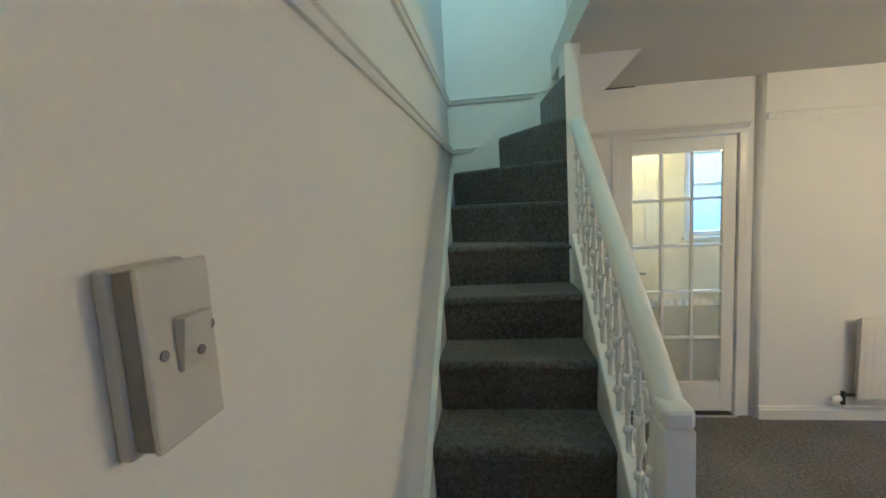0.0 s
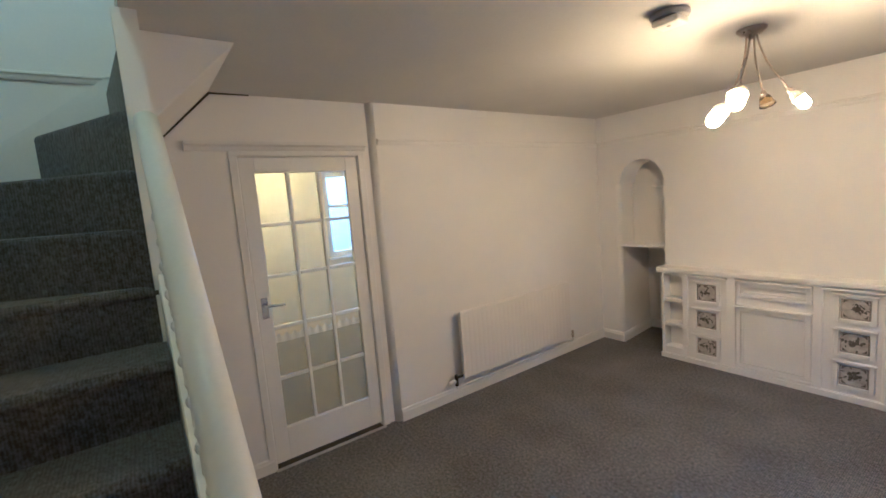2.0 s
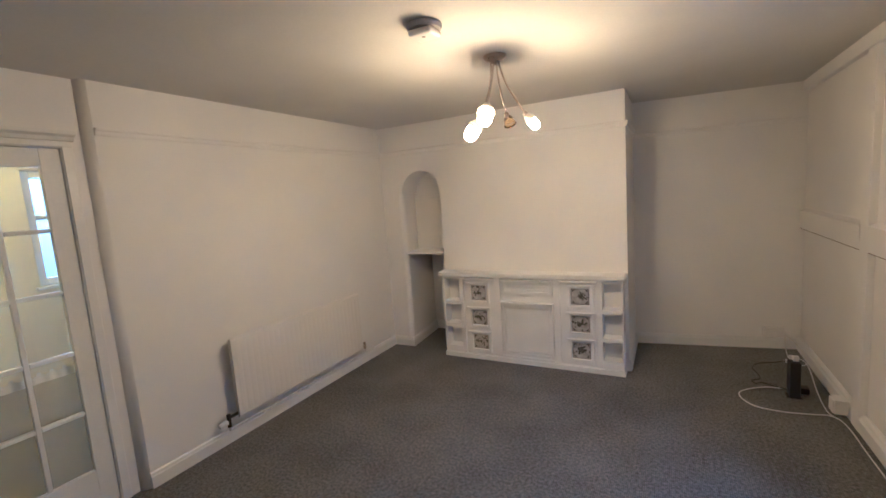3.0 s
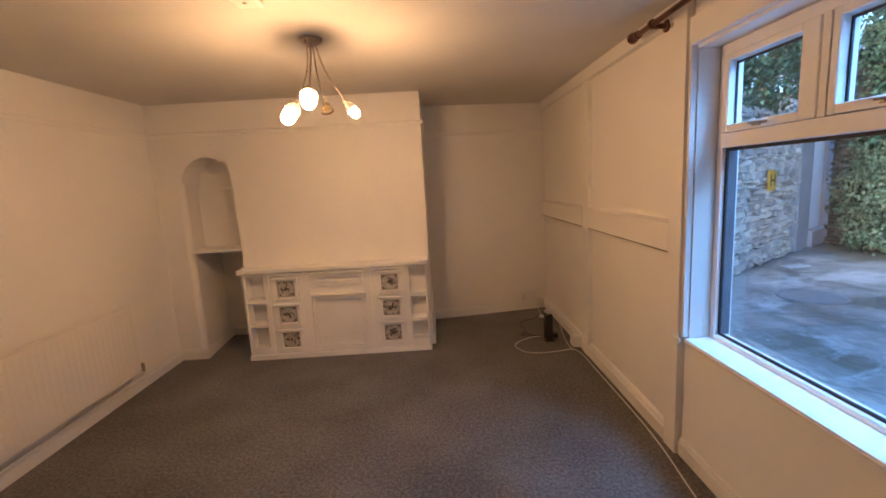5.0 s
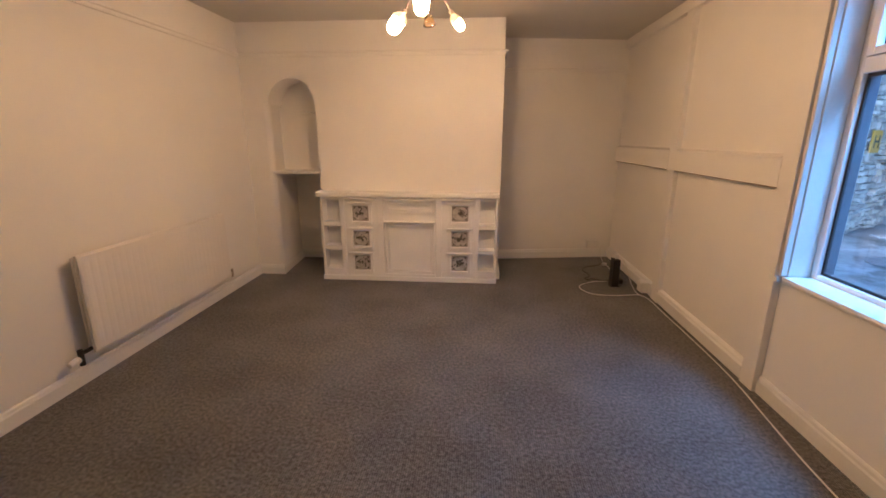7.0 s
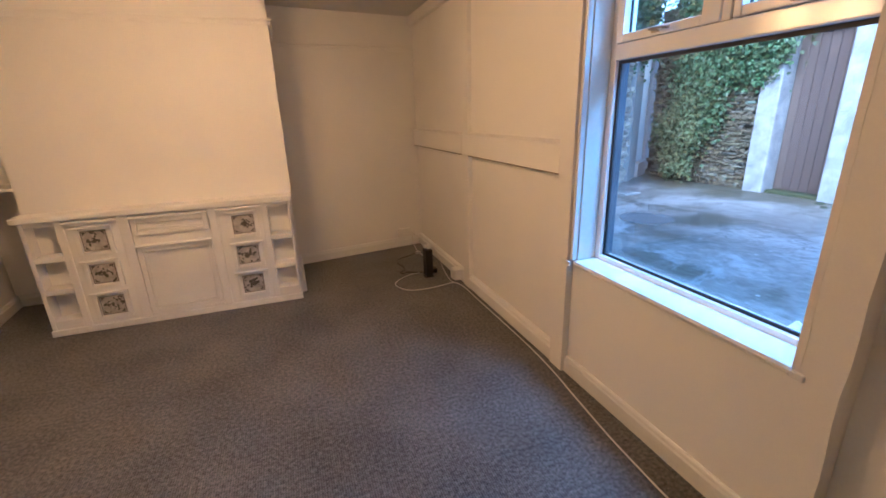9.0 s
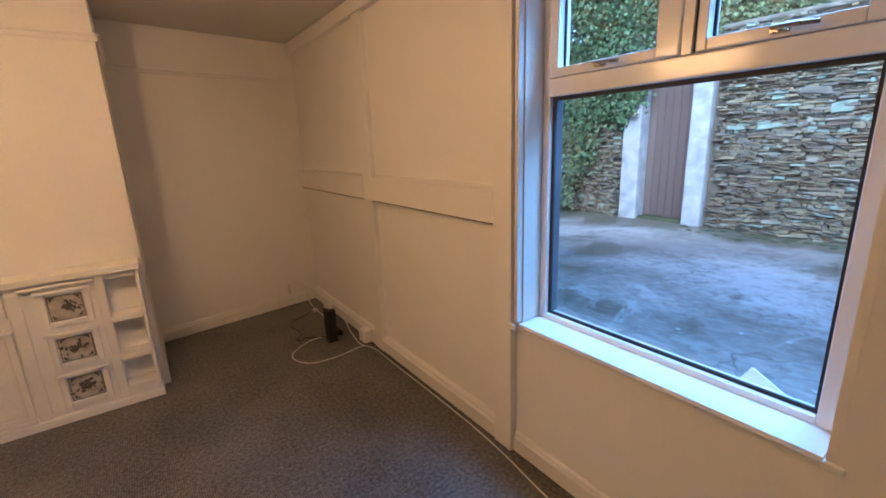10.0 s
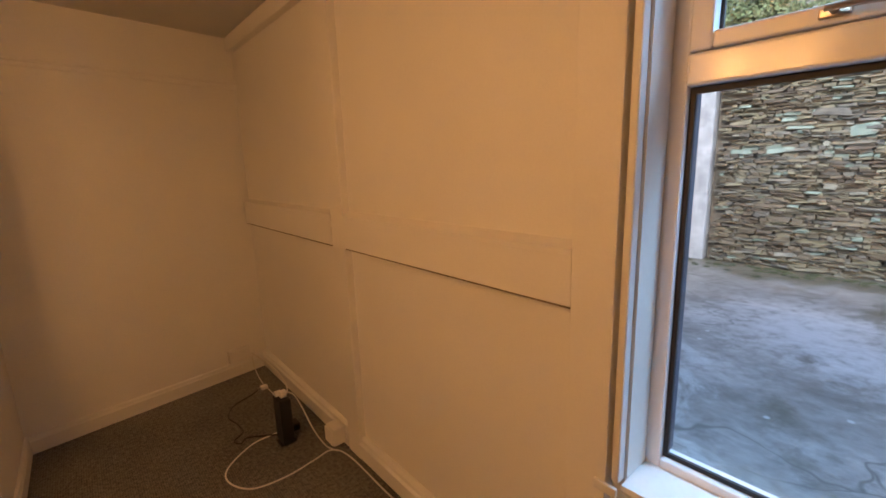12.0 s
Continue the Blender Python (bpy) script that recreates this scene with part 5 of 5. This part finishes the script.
for k, (y, z, w, h) in enumerate(((2.77, 1.66, 0.19, 0.10), (2.335, 0.795, 0.20, 0.115), (3.02, 1.85, 0.28, 0.07), (3.42, 1.49, 0.26, 0.055), (2.36, 1.445, 0.25, 0.06), (2.95, 1.12, 0.10, 0.05))):
    ob = new("stone", (PALE + GREYS)[(k if k != 2 else 7)])
    ob.parent = yw
    ob.matrix_basis = Matrix.Translation(Vector((WX - 0.045, y, z)) - yw.location) @ Matrix.Rotation(0.12 * (k % 3 - 1), 4, "X") @ Matrix.Diagonal((0.06, w, h, 1))
part("coping", boxes(((WX - 0.06, -6.0, 2.64), (WX + 0.5, 4.02, 2.70)), bevel=0.02), GREYSTONE, yw, "grey slate coping")

gate = thing("garden_gate", (WX, 4.6, YZ), "weathered brown board gate between white pillars", "gate")
for j in range(6):
    y = 4.285 + j * 0.108
    part("board", boxes(((WX + 0.10, y, YZ + 0.05), (WX + 0.125, y + 0.104, 2.25 + 0.01 * (j % 2))), bevel=0.004), GATE, gate)
for z in (0.5, 1.9):
    part("ledge", boxes(((WX + 0.126, 4.285, z), (WX + 0.15, 4.935, z + 0.10)), bevel=0.004), GATE, gate)
for y0, y1, lab in ((4.03, 4.27, "flaking whitewashed gate pillar"), (4.95, 5.22, "flaking whitewashed gate pillar")):
    pl = whole("gate_pillar", boxes(((WX - 0.10, y0, YZ - 0.05), (WX + 0.2, y1, 2.45)), bevel=0.02), WHITEWASH, lab, "pillar", "gate pillars")
whole("gate_lintel", boxes(((WX - 0.05, 4.275, 2.28), (WX + 0.2, 4.945, 2.45)), bevel=0.01), WHITEWASH, "whitewashed lintel over the garden gate", "lintel")
whole("gate_step", boxes(((WX - 0.04, 4.28, YZ - 0.05), (WX + 0.4, 4.94, YZ + 0.045)), bevel=0.015), MOSS, "mossy stone step under the garden gate", "step")

# stone cottage wall at an angle, with the yellow hydrant sign, and the doorway next to it
A, B = Vector((3.25, 5.37, 0)), Vector((5.16, 6.655, 0))
sw2 = thing("stone_building", (4.2, 6.0, YZ), "pale pointed stone side wall of an outbuilding", "building")
along = (A - B).normalized()
outw = Vector((-along.y, along.x, 0))
bm = bmesh.new()
back = -outw * 0.4
prism(bm, [(A.x - outw.x * 0.03, A.y - outw.y * 0.03), (B.x - outw.x * 0.03, B.y - outw.y * 0.03), (B.x + back.x, B.y + back.y), (A.x + back.x, A.y + back.y)], "z", YZ - 0.1, 2.2)
part("wall", bm, LIMESTONE, sw2)
joined("stonework", rubble(None, B.copy(), along, (A - B).length, YZ, 2.12, (9, 9, 9, 9), 11, BRIGHT), sw2)
dw = thing("side_doorway", (5.5, 6.9, YZ), "grey rendered doorway with white door on a step", "doorway")
a2 = -along


def at_line(s_, d, z):
    return B + a2 * s_ + outw * d + Vector((0, 0, z))


def line_box(bm, s0, s1, d0, d1, z0, z1):
    vs = [at_line(s_, d, 0) for s_, d in ((s0, d0), (s1, d0), (s1, d1), (s0, d1))]
    return prism(bm, [(q.x, q.y) for q in vs], "z", z0, z1)


part("pier", line_box(bmesh.new(), 0.0, 0.50, -0.4, 0.05, YZ - 0.1, 2.4), GREYREND, dw)
part("step", line_box(bmesh.new(), 0.505, 1.5, -0.4, 0.10, YZ - 0.1, 0.46), GREYREND, dw)
part("door", line_box(bmesh.new(), 0.505, 1.18, -0.04, 0.0, 0.47, 2.4), WHITEPL, dw, "white painted door")
part("pier", line_box(bmesh.new(), 1.19, 1.6, -0.4, 0.05, 0.46, 2.4), GREYREND, dw)

sign = thing("hydrant_sign", (4.2, 6.0, 1.3), "yellow hydrant plate with black letter on stone", "sign")


def sign_at(u, d, z):
    return Vector((4.21, 6.01, 1.30)) + along * u + outw * d + Vector((0, 0, z))


def sign_box(bm, u0, u1, d0, d1, z0, z1):
    vs = [sign_at(u, d, 0) for u, d in ((u0, d0), (u1, d0), (u1, d1), (u0, d1))]
    return prism(bm, [(q.x, q.y) for q in vs], "z", 1.30 + z0, 1.30 + z1)


part("plate", sign_box(bmesh.new(), -0.125, 0.125, 0.06, 0.075, -0.125, 0.125), YELLOW, sign)
bm = sign_box(bmesh.new(), -0.075, -0.05, 0.076, 0.079, -0.07, 0.07)
sign_box(bm, 0.05, 0.075, 0.076, 0.079, -0.07, 0.07)
sign_box(bm, -0.05, 0.05, 0.076, 0.079, -0.012, 0.012)
part("letter_h", bm, INK, sign, "black letter H")

bm = bmesh.new()
lathe(bm, (3.55, 4.5, YZ + 0.003), [(0.28, -0.03), (0.28, 0.010), (0.26, 0.013), (0.25, 0.008), (0.0, 0.009)], (0, 0, 1), 36)
whole("manhole_cover", bm, IRON, "round dark iron manhole cover in the yard", "manhole cover")
bm = boxes(((4.30, 5.66, YZ - 0.01), (4.58, 5.80, YZ + 0.02)), bevel=0.008)
whole("pale_slab", bm, WHITEWASH, "pale stone slab lying in the yard", "slab")
# folded white sheet leaning under the window
bm = bmesh.new()
ridge_pts = [(1.86, 1.97, 0.505), (1.74, 1.72, 0.30), (1.70, 1.60, YZ + 0.02)]
wide = [(1.74, 2.12, YZ + 0.01), (1.70, 1.72, YZ + 0.01), (1.66, 1.55, YZ + 0.01)]
wide2 = [(2.00, 2.06, YZ + 0.01), (2.02, 1.75, YZ + 0.01), (1.85, 1.55, YZ + 0.01)]
bm.faces.new([bm.verts.new(p) for p in (wide[0], ridge_pts[0], (1.80, 1.62, 0.34), wide[2])])
bm.faces.new([bm.verts.new(p) for p in (ridge_pts[0], wide2[0], wide2[2], (1.80, 1.62, 0.34))])
bm.faces.new([bm.verts.new(p) for p in (wide[0], wide2[0], ridge_pts[0])])
bmesh.ops.recalc_face_normals(bm, faces=bm.faces)
bmesh.ops.solidify(bm, geom=bm.faces[:], thickness=0.006)
whole("plastic_sheet", bm, WHITEPL, "folded white plastic sheet standing outside the window", "sheet")


# neighbouring house beyond the boundary wall
house = thing("neighbouring_house", (10.0, 1.8, YZ), "grey rendered cottage with slate roof behind the wall", "house")
part("wall", boxes(((9.2, -4.0, YZ), (13.0, 4.9, 3.25))), GREYREND, house)
bm = bmesh.new()
prism(bm, [(8.95, 3.16), (8.95, 3.24), (11.1, 4.75), (13.25, 3.24), (13.25, 3.16), (11.1, 4.66)], "y", -4.2, 5.1)
roof = part("roof", bm, SLATER, house, "weathered grey slate roof")
bm = bmesh.new()
for row in range(9):
    u = 0.03 + row * 0.105
    x, z = 8.95 + 2.15 * u, 3.24 + 1.51 * u
    for col in range(22):
        y = -0.2 + col * 0.24 + 0.12 * (row % 2)
        box(bm, (x - 0.02, y, z + 0.006), (x + 0.015, y + 0.233, z + 0.022))
tagged(part("roof_slates", bm, SLATER, roof), kind="stuff")
part("gutter", tube(bmesh.new(), [(8.90, -4.2, 3.15), (8.90, 5.1, 3.15)], 0.055, 10), GREYP, house, "dark plastic gutter")


# ---- ivy and hedge ----
def leaf_mass(name, owner, spots, per, size, material, seed, spread):
    """Many small pointed leaves scattered round the spots."""
    r = random.Random(seed)
    verts, faces = [], []
    for sx, sy, sz, rad_ in spots:
        for q in range(per):
            c = Vector((sx, sy, sz)) + Vector((r.gauss(0, 0.42) * spread, r.gauss(0, 0.5), r.gauss(0, 0.5))) * rad_
            if c.x > WX + 2.5:
                continue
            k = size * r.uniform(0.6, 1.3)
            rot = Euler((r.uniform(-0.9, 0.9), r.uniform(-1.2, 0.5), r.uniform(2.2, 4.1))).to_matrix()
            o = len(verts)
            for u, v_, w in ((0, 0, 0), (0.35, 0.5, 0.10), (1.0, 0.0, -0.12), (0.35, -0.5, 0.10)):
                verts.append(c + rot @ Vector((w, v_, -u)) * k)
            faces += [(o, o + 1, o + 2), (o, o + 2, o + 3)]
    me = bpy.data.meshes.new(name)
    me.from_pydata([tuple(v) for v in verts], [], faces)
    me.materials.append(material)
    ob = new(name, me)
    ob.parent = owner
    ob.location = -owner.location
    return tagged(ob, kind="stuff")


ivy = thing("ivy", (WX, 6.3, YZ), "dense dark green ivy climbing the yard wall", "ivy")
r = random.Random(5)
spots = []
for q in range(60):
    y, z = r.uniform(5.15, 6.45), r.uniform(1.75, 3.9)
    spots.append((WX - 0.12 - 0.12 * r.random(), y, z, r.uniform(0.22, 0.4)))
for q in range(22):
    y, z = r.uniform(5.85, 6.45), r.uniform(0.55, 1.9)
    spots.append((WX - 0.1 - 0.15 * r.random(), y, z, r.uniform(0.18, 0.32)))
for q in range(5):
    spots.append((WX - 0.14, r.uniform(4.95, 5.3), r.uniform(1.8, 2.3), 0.16))
for q in range(74):
    k = r.uniform(-2.4, 1.6)
    c = B + a2 * k - outw * 0.12
    spots.append((c.x, c.y, r.uniform(2.15, 4.1) if k < 0.9 else r.uniform(2.5, 4.1), r.uniform(0.24, 0.42)))
leaf_mass("leaves", ivy, spots, 300, 0.052, LEAF, 9, 0.45)
light = [(WX - 0.32 - 0.1 * r.random(), r.uniform(5.95, 6.5), r.uniform(0.4, 1.5), r.uniform(0.14, 0.26)) for q in range(16)]
leaf_mass("young_leaves", ivy, light, 170, 0.045, PALELEAF, 21, 0.5)
for q in range(7):
    y = 5.5 + q * 0.17
    pts = [(WX - 0.02, y + 0.1 * noise.noise((q, z, 1)), z) for z in np.linspace(YZ, 3.0, 9)]
    bm = bmesh.new()
    tube(bm, pts, [0.028 - 0.002 * j for j in range(9)], 6)
    part("stem", bm, STEM, ivy)
hedge = thing("hedge", (WX + 0.4, 2.5, 2.7), "ragged pale green growth on top of the wall", "hedge")
spots = []
for q in range(330):
    y = 6.4 * r.random() ** 0.7
    top = 0.12 + 0.16 * max(0, y - 2.4) + 0.45 * max(0, min(y, 5.6) - 3.6)
    spots.append((WX + 0.42 + 0.2 * r.random(), y, 2.68 + top * r.random(), 0.12 + 0.28 * top))
leaf_mass("leaves", hedge, spots, 150, 0.05, PALELEAF, 12, 0.6)
bm = bmesh.new()
for q in range(10):
    y = 1.2 + q * 0.36
    tube(bm, [(WX + 0.35, y, 2.60), (WX + 0.40, y + 0.05, 2.75), (WX + 0.42, y + 0.12, 2.92)], [0.012, 0.008, 0.004], 5)
part("twigs", bm, STEM, hedge)
bm = bmesh.new()
for q in range(90):
    y, x = r.uniform(1.0, 4.2), WX - 0.10 - abs(r.gauss(0, 0.16))
    lathe(bm, (x, y, YZ - 0.01), [(r.uniform(0.03, 0.09), 0), (0.03, 0.018), (0.0, 0.022)], (0, 0, 1), 7)
whole("moss_tufts", bm, MOSS, "flat green moss along the foot of wall", "moss", kind="stuff")
